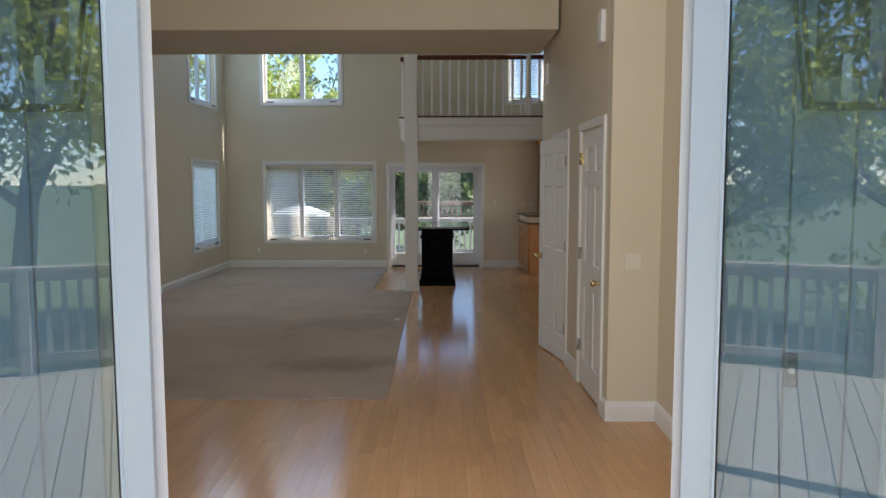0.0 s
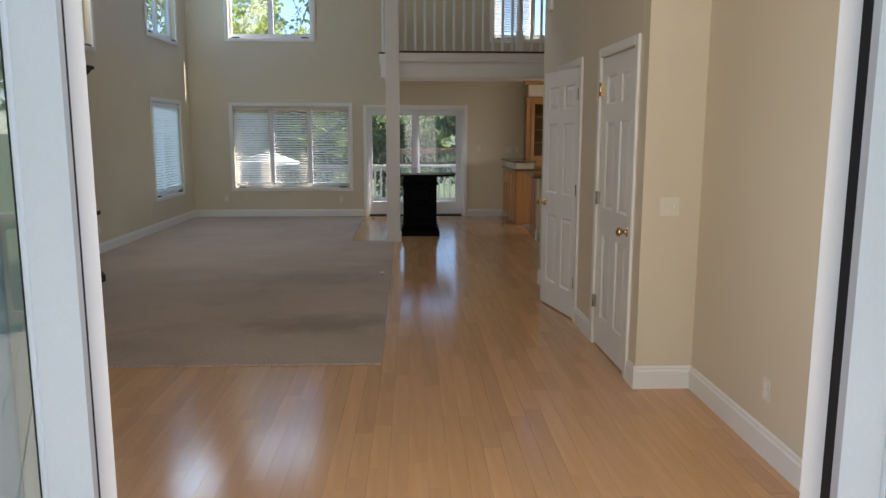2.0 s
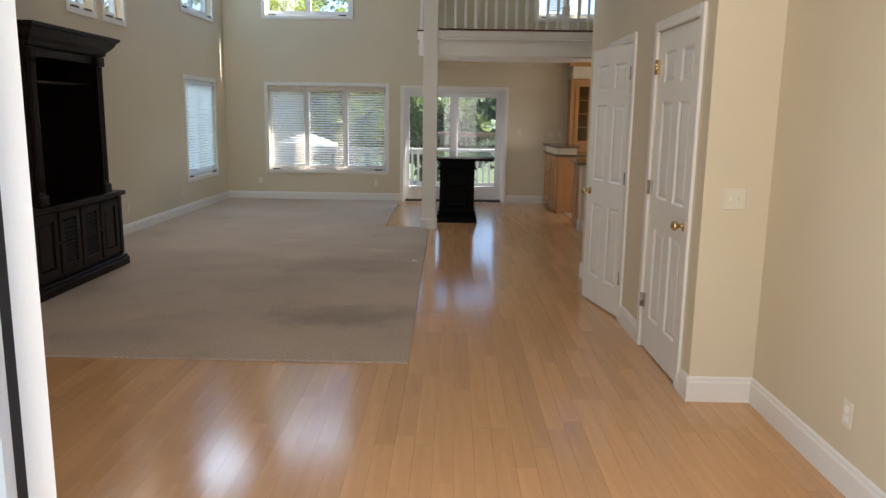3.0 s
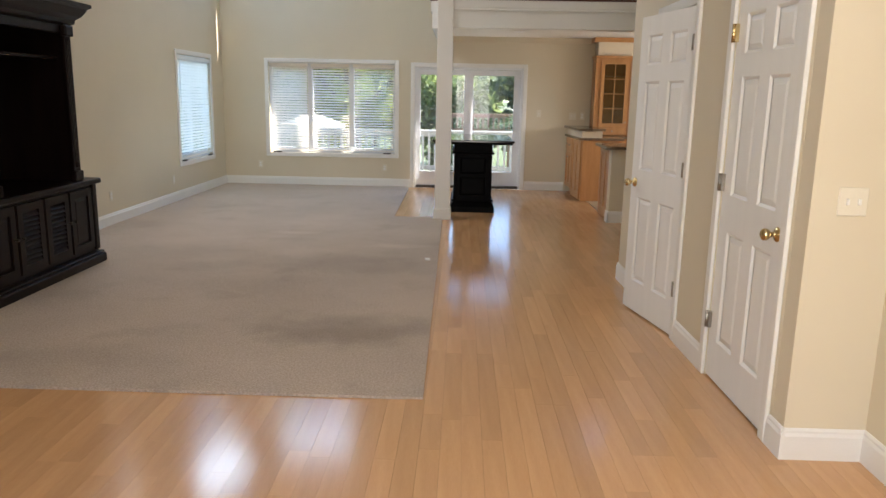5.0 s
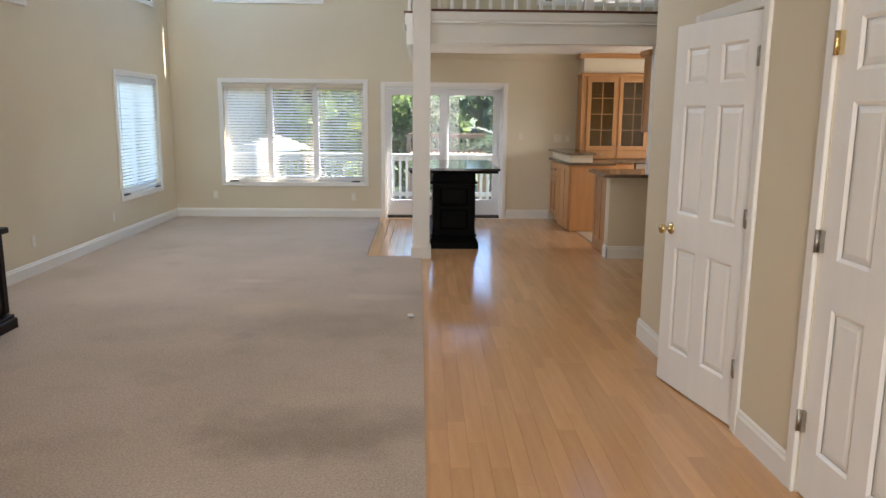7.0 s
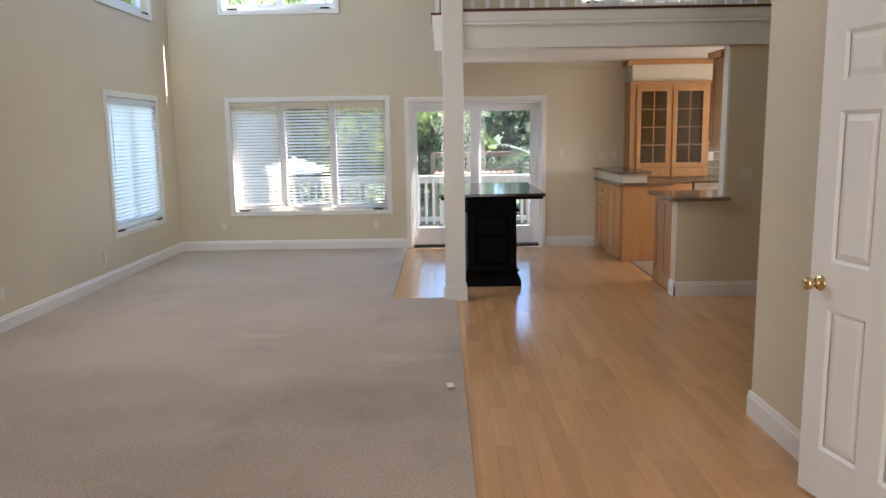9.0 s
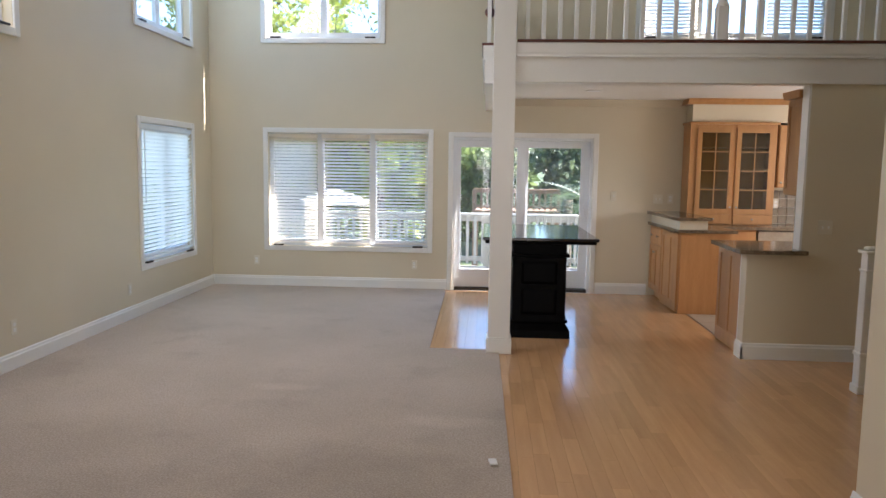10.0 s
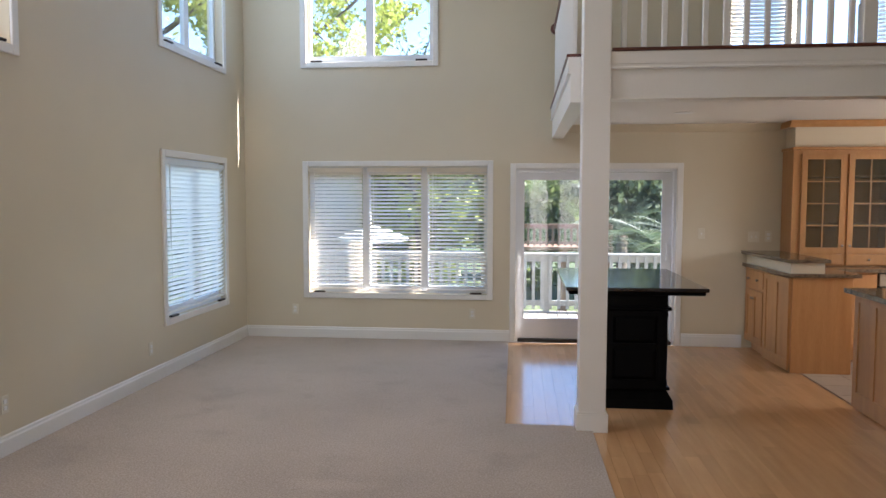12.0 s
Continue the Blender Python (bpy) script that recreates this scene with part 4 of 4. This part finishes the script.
wall_plate(pose(2.245, 11.4, 1.114), "double", "cream double switch on the kitchen wall")
wall_plate(AT_BACK @ pose(3.02, -0.012, 1.17), "outlet", "ivory outlet on the stone backsplash")


def chime(m):
    c = thing("door_chime", "small white chime box high on the wall", "chime", m, "wall boxes")
    part("cover", box(-0.06, 0.06, -0.035, 0, -0.11, 0.11, 0.008, 2), TRIM, c)
    part("grille", box(-0.045, 0.045, -0.037, -0.034, -0.09, 0.02, 0.002), SASH, c)


chime(AT_DOORS @ pose(-0.34, 0, 2.69))
chime(AT_DOORS @ pose(-2.85, 0, 2.73))


def downlight(x, y):
    d = thing("ceiling_light", "small white recessed ceiling light, switched off", "light", pose(x, y, 2.40))
    part("trim_ring", lathe([(0.085, -0.006), (0.09, -0.003), (0.09, -0.0005)], 24), TRIM, d)
    part("lens", lathe([(0.03, -0.0075), (0.062, -0.0068), (0.065, -0.0062)], 24), SASH, d)


downlight(0.62, 13.4)
sd = thing("paper_scrap", "small white scrap lying on the carpet", "scrap", pose(-0.451, 8.97, 0.0215, 0, 0, 8))
part("scrap", box(-0.021, 0.021, -0.036, 0.036, 0, 0.010, 0.003), SCRAP, sd)

# ---- outdoors ----


def outdoor_ground():
    """One sheet: high by the street side, lower behind the house, out to the horizon."""
    bm = bmesh.new()
    ys = [-600, -40, -8, 2.0, 2.6, 14.7, 20, 26, 60, 700]
    zs = [-0.4, -0.4, -0.35, -0.35, -0.6, -0.9, -1.3, -1.9, -2.2, -2.2]
    xs = [-600, -60, -12, 0, 12, 60, 600]
    g = [[bm.verts.new((x, y, z)) for x in xs] for y, z in zip(ys, zs)]
    for r0, r1 in zip(g, g[1:]):
        for i in range(len(xs) - 1):
            bm.faces.new((r0[i], r0[i + 1], r1[i + 1], r1[i]))
    tagged(part("ground", bm, GRASS), "grassy ground round the house", "ground", kind="structure")


outdoor_ground()


def deck(name, x0, x1, y0, y1, z, label):
    d = thing(name, label, "deck", kind="structure")
    first = None
    n = int((x1 - x0) / 0.145)
    part("frame", box(x0, x1, y0, y1, z - 0.25, z - 0.03), DECKWOOD, d)
    for k in range(n):
        mm = pose(x0 + 0.0725 + k * 0.145, (y0 + y1) / 2, z)
        if first is None:
            first = part("board", box(-0.0695, 0.0695, -(y1 - y0) / 2, (y1 - y0) / 2, -0.03, 0, 0.003), DECKWOOD, d, m=mm)
        else:
            shared(first, "board", mm, d)


deck("deck_back", -6.0, 5.0, 14.67, 17.35, -0.06, "weathered wooden deck behind the house")
deck("deck_front", -3.6, 3.9, -2.2, 2.74, -0.05, "weathered wooden entry deck")


def picket_rail(name, m, length, z0, h, pitch, material, label, wide=0.045, group="deck railings"):
    r = thing(name, label, "railing", m, group)
    part("top_rail", box(0, length, -0.07, 0.07, z0 + h - 0.04, z0 + h, 0.006), material, r)
    part("upper_rail", box(0, length, -0.02, 0.02, z0 + h - 0.13, z0 + h - 0.041), material, r)
    part("lower_rail", box(0, length, -0.02, 0.02, z0 + 0.09, z0 + 0.17), material, r)
    first = None
    for k in range(int(length / pitch)):
        mm = pose(0.06 + k * pitch, -0.04, 0)
        if first is None:
            first = part("picket", box(-wide / 2, wide / 2, -0.018, 0.018, z0 + 0.05, z0 + h - 0.045, 0.003), material, r, m=mm)
        else:
            shared(first, "picket", mm, r)
    q = 0.0
    while q <= length:
        part("post", box(q - 0.045, q + 0.045, -0.019, 0.071, z0 - 0.25, z0 + h - 0.041, 0.004), material, r)
        q += length / max(1, round(length / 1.9))


picket_rail("deck_railing", pose(-6.0, 17.25, 0), 11.0, -0.06, 0.875, 0.125, DECKWHITE, "white wooden railing round the rear deck")
picket_rail("deck_railing", pose(-3.5, -2.1, 0), 7.3, -0.05, 0.95, 0.13, DECKWOOD, "weathered wooden railing of the entry deck")
picket_rail("garden_railing", pose(-0.9, 27, 0), 2.5, 0.28, 0.66, 0.17, BROWNWOOD, "brown wooden railing of a raised garden stand", 0.06)


def garden_stand():
    g = thing("garden_platform", "brown wooden garden platform on posts", "platform")
    part("floor", box(-0.95, 1.65, 26.95, 29.5, 0.2, 0.30, 0.01), BROWNWOOD, g)
    for x in (-0.85, 0.35, 1.55):
        for y in (27.05, 29.3):
            part("leg", box(x - 0.07, x + 0.07, y - 0.07, y + 0.07, -2.2, 0.2, 0.006), BROWNWOOD, g)


garden_stand()


def parasol(x, y, zb, r, top):
    u = thing("parasol", "open white patio parasol on a pole", "parasol", pose(x, y, zb))
    part("pole", lathe([(0.025, 0), (0.025, top - 0.05)], 10), DECKWHITE, u)
    part("base", lathe([(0.3, 0), (0.3, 0.05), (0.05, 0.09)], 16), DARKMETAL, u)
    bm = bmesh.new()
    tip = bm.verts.new((0, 0, top))
    for row, (rr, z) in enumerate(((r * 0.5, top - 0.18), (r, top - 0.40), (r * 1.005, top - 0.52))):
        ring = [bm.verts.new((rr * math.cos(math.pi * k / 4), rr * math.sin(math.pi * k / 4), z)) for k in range(8)]
        for k in range(8):
            if row == 0:
                bm.faces.new((tip, ring[k], ring[(k + 1) % 8]))
            else:
                bm.faces.new((last[k], ring[k], ring[(k + 1) % 8], last[(k + 1) % 8]))
        last = ring
    ob = part("canopy", bm, CANVAS, u)
    s = ob.modifiers.new("thick", "SOLIDIFY")
    s.thickness = 0.012


parasol(-5.8, 30.5, -1.95, 1.2, 2.72)


def leaf_cloud(centres, radii, count, size, seed):
    """Small leaf quads scattered in clumps."""
    rng = np.random.default_rng(seed)
    c = np.array(centres)
    r = np.array(radii)
    pick = rng.choice(len(c), count, p=(r ** 2) / (r ** 2).sum())
    d = rng.normal(size=(count, 3))
    d /= np.linalg.norm(d, axis=1)[:, None]
    p = c[pick] + d * (r[pick] * rng.uniform(0.35, 1.05, count) ** 0.6)[:, None] * np.array([1, 1, 0.8])
    a = rng.normal(size=(count, 3))
    a /= np.linalg.norm(a, axis=1)[:, None]
    b = np.cross(a, rng.normal(size=(count, 3)))
    b /= np.linalg.norm(b, axis=1)[:, None]
    s = (size * rng.uniform(0.6, 1.4, count))[:, None]
    v = np.stack([p - a * s, p + b * s * 0.5, p + a * s, p - b * s * 0.5], 1).reshape(-1, 3)
    f = np.arange(count * 4).reshape(-1, 4)
    me = bpy.data.meshes.new("crown")
    me.from_pydata(v.tolist(), [], f.tolist())
    return me


def tree(x, y, z, h, spread, material, seed, leaves, size, label, name="tree", low=0.35):
    rng = random.Random(seed)
    t = thing(name, label, "tree" if name == "tree" else "bush", pose(x, y, z))
    bm = bmesh.new()
    centres, radii = [], []

    def limb(p, d, length, r0, depth):
        q, steps = Vector(p), 5
        ring = None
        dd = Vector(d).normalized()
        for k in range(steps + 1):
            r = r0 * (1 - 0.6 * k / steps)
            side = dd.orthogonal().normalized()
            up = dd.cross(side)
            now = [bm.verts.new(q + (side * math.cos(math.pi * i / 3) + up * math.sin(math.pi * i / 3)) * r) for i in range(6)]
            if ring:
                for i in range(6):
                    bm.faces.new((ring[i], ring[(i + 1) % 6], now[(i + 1) % 6], now[i]))
            ring = now
            if depth < 2 and k >= 2:
                for _ in range(2 if depth == 0 else 1):
                    az = rng.uniform(0, 6.283)
                    limb(q, dd * 0.5 + Vector((math.cos(az), math.sin(az), rng.uniform(0.0, 0.6))), length * rng.uniform(0.4, 0.6), r * 0.55, depth + 1)
            if k == steps or (depth > 0 and k >= 3):
                centres.append(tuple(q))
                radii.append(spread * rng.uniform(0.22, 0.40))
            q = q + dd * (length / steps)
            dd = (dd + Vector((rng.uniform(-0.15, 0.15), rng.uniform(-0.15, 0.15), 0.05))).normalized()
    limb((0, 0, 0), (0, 0, 1), h * 0.8, h * 0.022 + 0.03, 0)
    part("trunk", bm, BARK, t)
    for _ in range(10):
        az, rr = rng.uniform(0, 6.283), spread * rng.uniform(0.2, 0.85)
        centres.append((rr * math.cos(az), rr * math.sin(az), h * rng.uniform(low, 0.95)))
        radii.append(spread * rng.uniform(0.25, 0.42))
    me = leaf_cloud(centres, radii, leaves, size, seed)
    me.materials.append(material)
    o = new("crown", me)
    o.parent = t


def palm(x, y, z, h, seed):
    """A low fan palm: arching fronds of narrow leaflets."""
    rng = random.Random(seed)
    t = thing("palm", "grey-green palm with arching fronds", "palm", pose(x, y, z))
    part("trunk", lathe([(0.16, 0), (0.13, h * 0.5), (0.14, h)], 10), BARK, t)
    for k in range(22):
        az, el = rng.uniform(0, 360), rng.uniform(-25, 65)
        bm = bmesh.new()
        L = rng.uniform(1.1, 1.7)
        for s in range(16):
            q = s / 15
            c = Vector((L * q, 0, -0.5 * q * q * L))
            for sd in (-1, 1):
                ln = 0.42 * math.sin(0.35 + 2.5 * q)
                e = c + Vector((ln * 0.55, sd * ln * 0.8, -0.12 * ln))
                w = Vector((0.018, 0, 0))
                bm.faces.new([bm.verts.new(v) for v in (c - w, c + w, e)])
        part("frond", bm, PALM, t, m=pose(0, 0, h, 0, -el, az))


R = random.Random(7)
for k in range(15):
    x = -30 + k * 4.2 + R.uniform(-1, 1)
    y = R.uniform(36, 46)
    tree(x, y, -2.2, R.uniform(5.2, 6.8), R.uniform(2.6, 3.4), LEAF_LIGHT if -15 < x < -2 else LEAF if k % 3 else LEAF_DARK, 100 + k, 9000, 0.27, "tall green tree behind the garden", low=0.1)
for k in range(9):
    x = -17 + k * 4.2 + R.uniform(-0.8, 0.8)
    tree(x, R.uniform(33.5, 37), -2.1, R.uniform(3.6, 5.0), R.uniform(1.8, 2.4), (LEAF_LIGHT, LEAF, LEAF_DARK)[k % 3], 200 + k, 6500, 0.16, "leafy green shrub at the garden's edge", "shrub", low=0.08)
tree(-5.5, 21.5, -1.4, 8.0, 1.2, LEAF_LIGHT, 301, 20000, 0.06, "yellow-green tree close to the upper window", low=0.5)
tree(-4.6, 34.0, -2.0, 8.6, 1.6, LEAF, 303, 5200, 0.10, "tall dark green tree in the garden", low=0.55)
for k in range(4):
    tree(-9.5 - (k % 2) * 2.5, 12.5 + k * 3.3, -0.9, 7.5 + k % 3, 1.8, LEAF_LIGHT if k % 2 else LEAF, 320 + k, 1500, 0.10, "airy green tree beside the house", low=0.5)
palm(1.9, 20.6, -1.3, 1.9, 11)
palm(2.7, 23.0, -1.6, 2.3, 12)
palm(1.7, 25.5, -1.8, 2.5, 13)
for k in range(7):
    tree(-6.5 + k * 2.3, -4.2 - (k % 2) * 1.3, -0.4, 4.2 + (k % 3) * 0.6, 1.7, LEAF_LIGHT, 400 + k, 14000, 0.055, "dense green bush beyond the entry deck", "bush", low=0.05)


def facade_siding(x0, x1, pitch=0.2):
    s = thing("siding_front", "blue-grey vertical board siding beside the entry", "siding", pose(0, 2.79, 0), kind="structure")
    first, k = None, 0
    x = x0
    while x + pitch <= x1 + 0.01:
        mm = pose(x + pitch / 2, 0, 0)
        if first is None:
            first = part("board", box(-pitch / 2 + 0.004, pitch / 2 - 0.004, -0.018, -0.001, -0.3, TOP, 0.003), SIDING, s, m=mm)
        else:
            shared(first, "board", mm, s)
        x += pitch


facade_siding(-4.19, -0.95)
facade_siding(0.99, 2.9)
tagged(part("corner_board", box(1.51, 1.62, 2.738, 2.77, -0.3, TOP, 0.004), TRIM), "white trim board on the siding", "trim", kind="structure")

def lantern(x, z):
    l = thing("wall_lantern", "dark metal coach lantern with glass sides", "lantern", pose(x, 2.772, z) @ Matrix.Diagonal((1.35, 0.36, 1.35, 1)), "entry lanterns")
    part("backplate", box(-0.06, 0.06, -0.022, -0.0, -0.10, 0.16, 0.008, 2), DARKMETAL, l)
    part("arm", box(-0.012, 0.012, -0.10, -0.02, 0.235, 0.255, 0.004), DARKMETAL, l)
    part("stem", box(-0.012, 0.012, -0.035, -0.0, 0.10, 0.255, 0.003), DARKMETAL, l)

    def ring(h, z, r=None):
        return [(-h, -0.10 - h * 0.62, z), (h, -0.10 - h * 0.62, z), (h, -0.10 + h * 0.62, z), (-h, -0.10 + h * 0.62, z)]
    bm = bmesh.new()
    rows = [[bm.verts.new(p) for p in ring(h, zz)] for h, zz in ((0.125, 0.10), (0.135, 0.115), (0.09, 0.17), (0.04, 0.2), (0.02, 0.235))]
    for a, b in zip(rows, rows[1:]):
        for i in range(4):
            bm.faces.new((a[i], a[(i + 1) % 4], b[(i + 1) % 4], b[i]))
    bm.faces.new(rows[0][::-1]), bm.faces.new(rows[-1])
    part("roof", bm, DARKMETAL, l)
    lo, hi = ring(0.085, -0.16), ring(0.12, 0.10)
    for i in range(4):
        j = (i + 1) % 4
        p = bmesh.new()
        p.faces.new([p.verts.new(q) for q in (lo[i], lo[j], hi[j], hi[i])])
        o = part("pane", p, GLASS, l)
        o.visible_shadow = False
        e = bmesh.new()
        d = Vector(hi[i]) - Vector(lo[i])
        lathe([(0.006, 0), (0.006, d.length)], 6, e, Matrix.Translation(lo[i]) @ d.to_track_quat("Z", "Y").to_matrix().to_4x4())
        part("corner_bar", e, DARKMETAL, l)
    part("floor", box(-0.09, 0.09, -0.158, -0.042, -0.175, -0.158, 0.004), DARKMETAL, l)
    part("candle", lathe([(0.012, -0.158), (0.012, -0.06), (0.006, -0.05)], 10, m=Matrix.Translation((0, -0.10, 0))), TRIM, l)


bell = thing("doorbell", "small dark doorbell with a round pale button", "doorbell", pose(1.21, 2.772, 1.03))
part("plate", box(-0.022, 0.022, -0.012, 0, -0.055, 0.055, 0.010, 3), DARKMETAL, bell)
part("button", lathe([(0.011, 0), (0.011, 0.004), (0.007, 0.006)], 16, m=pose(0, -0.012, 0.0, 90)), PLASTIC, bell)
lantern(-1.12, 2.08)
lantern(1.33, 2.08)
pp = thing("porch_post", "white square porch post", "post", pose(2.55, 0.9, 0))
part("shaft", box(-0.06, 0.06, -0.06, 0.06, -0.05, 3.2, 0.005), TRIM, pp)

# ---- floors ----
CX0, CX1, CX2 = -0.329, -0.385, -0.98
fl = tagged(part("floor", prism([(LEFT, 2.95), (1.552, 2.95), (1.552, 5.375), (2.3, 5.495), (2.3, 8.39), (4.6, 8.39), (4.6, BACK), (LEFT, BACK)], -0.12, -0.0135), JOINT), "floor of honey maple planks", "floor", kind="structure")
cp = prism([(LEFT, 5.88), (CX0, 5.88), (CX1, 11.43), (CX2, 11.43), (-1.01, BACK), (LEFT, BACK)], -0.0135, 0.012)
tagged(part("carpet", cp, CARPET), "worn grey-beige wall-to-wall carpet with stains", "carpet", kind="structure")


def plank_mesh(length):
    """One board, a fine gap short of its neighbours."""
    w = PLANK_WIDE / 2 - 0.0004
    bm = box(-w, w, 0, length, -0.0135, 0)
    me = bpy.data.meshes.new("plank")
    bm.to_mesh(me)
    bm.free()
    me.materials.append(PLANK)
    return me


PLANK_WIDE = 0.0905
LENGTHS = {}


def floor_planks():
    rng = random.Random(21)
    W = PLANK_WIDE
    made, rest = 0, bmesh.new()
    todo = []
    x = LEFT + W / 2
    while x < 4.6:
        for lo, hi in ((2.96, 5.875),) if x < CX2 - 0.06 else ((2.96, 5.875), (11.435, BACK)) if x < CX1 - 0.03 else ((2.96, BACK),):
            if x > 1.2 and hi > 8.4:
                spans = [(2.96, 5.37), (8.5, BACK)] if x < 1.55 else [(8.5, BACK if x < 1.66 else 11.5)]
            elif x > 1.55:
                spans = [(8.5, 11.5)]
            else:
                spans = [(lo, hi)]
            for a, b in spans:
                y = a
                while y < b - 0.05:
                    L = rng.choice((0.35, 0.5, 0.7, 0.9, 1.1, 1.3))
                    left = b - y
                    if L > left - 0.15:
                        L = round(left, 3)
                    if L not in LENGTHS:
                        LENGTHS[L] = plank_mesh(L - 0.0008)
                    todo.append((x, y, L))
                    y += L
        x += W
    todo.sort(key=lambda q: abs(q[0] - 0.2) * 0.8 + abs(q[1] - 5.0))
    for i, (x, y, L) in enumerate(todo):
        if i < 300:
            o = new("plank", LENGTHS[L])
            o.parent = fl
            o.location = (x, y, 0)
        else:
            n = len(rest.verts)
            rest.from_mesh(LENGTHS[L])
            rest.verts.ensure_lookup_table()
            for v in rest.verts[n:]:
                v.co += Vector((x, y, 0))
    o = part("planks", rest, PLANK_FAR, fl)
    tagged(o, kind="stuff")


PLANK_FAR = PLANK.copy()
PLANK_FAR.name = "maple_floor_far"
tt = PLANK_FAR.node_tree
for n in list(tt.nodes):
    if n.bl_idname == "ShaderNodeObjectInfo":
        gg = tt.nodes.new("ShaderNodeNewGeometry")
        for l in list(n.outputs["Random"].links):
            tt.links.new(gg.outputs["Random Per Island"], l.to_socket)
        tt.nodes.remove(n)
floor_planks()


def tiles(x0, x1, y0, y1, s, z, parent):
    first = None
    i = 0
    y = y0
    while y + s <= y1 + 0.02:
        x = x0
        while x + s <= x1 + 0.02:
            mm = pose(x + s / 2, y + s / 2, z)
            if first is None:
                first = part("tile", box(-s / 2 + 0.003, s / 2 - 0.003, -s / 2 + 0.003, s / 2 - 0.003, -0.012, 0, 0.0015), TILE, parent, m=mm)
            else:
                shared(first, "tile", mm, parent)
            x += s
        y += s


tiles(1.70, 4.55, 11.55, 13.92, 0.33, -0.001, fl)


def backsplash():
    b = thing("backsplash", "brown tumbled stone tile backsplash", "backsplash", pose(0, 14.498, 0), kind="structure")
    first = None
    for r in range(4):
        for k in range(17):
            mm = pose(2.90 + k * 0.102, 0, 0.975 + r * 0.102)
            if first is None:
                first = part("tile", box(-0.048, 0.048, -0.01, 0, -0.048, 0.048, 0.002), SPLASH, b, m=mm)
            else:
                shared(first, "tile", mm, b)


backsplash()
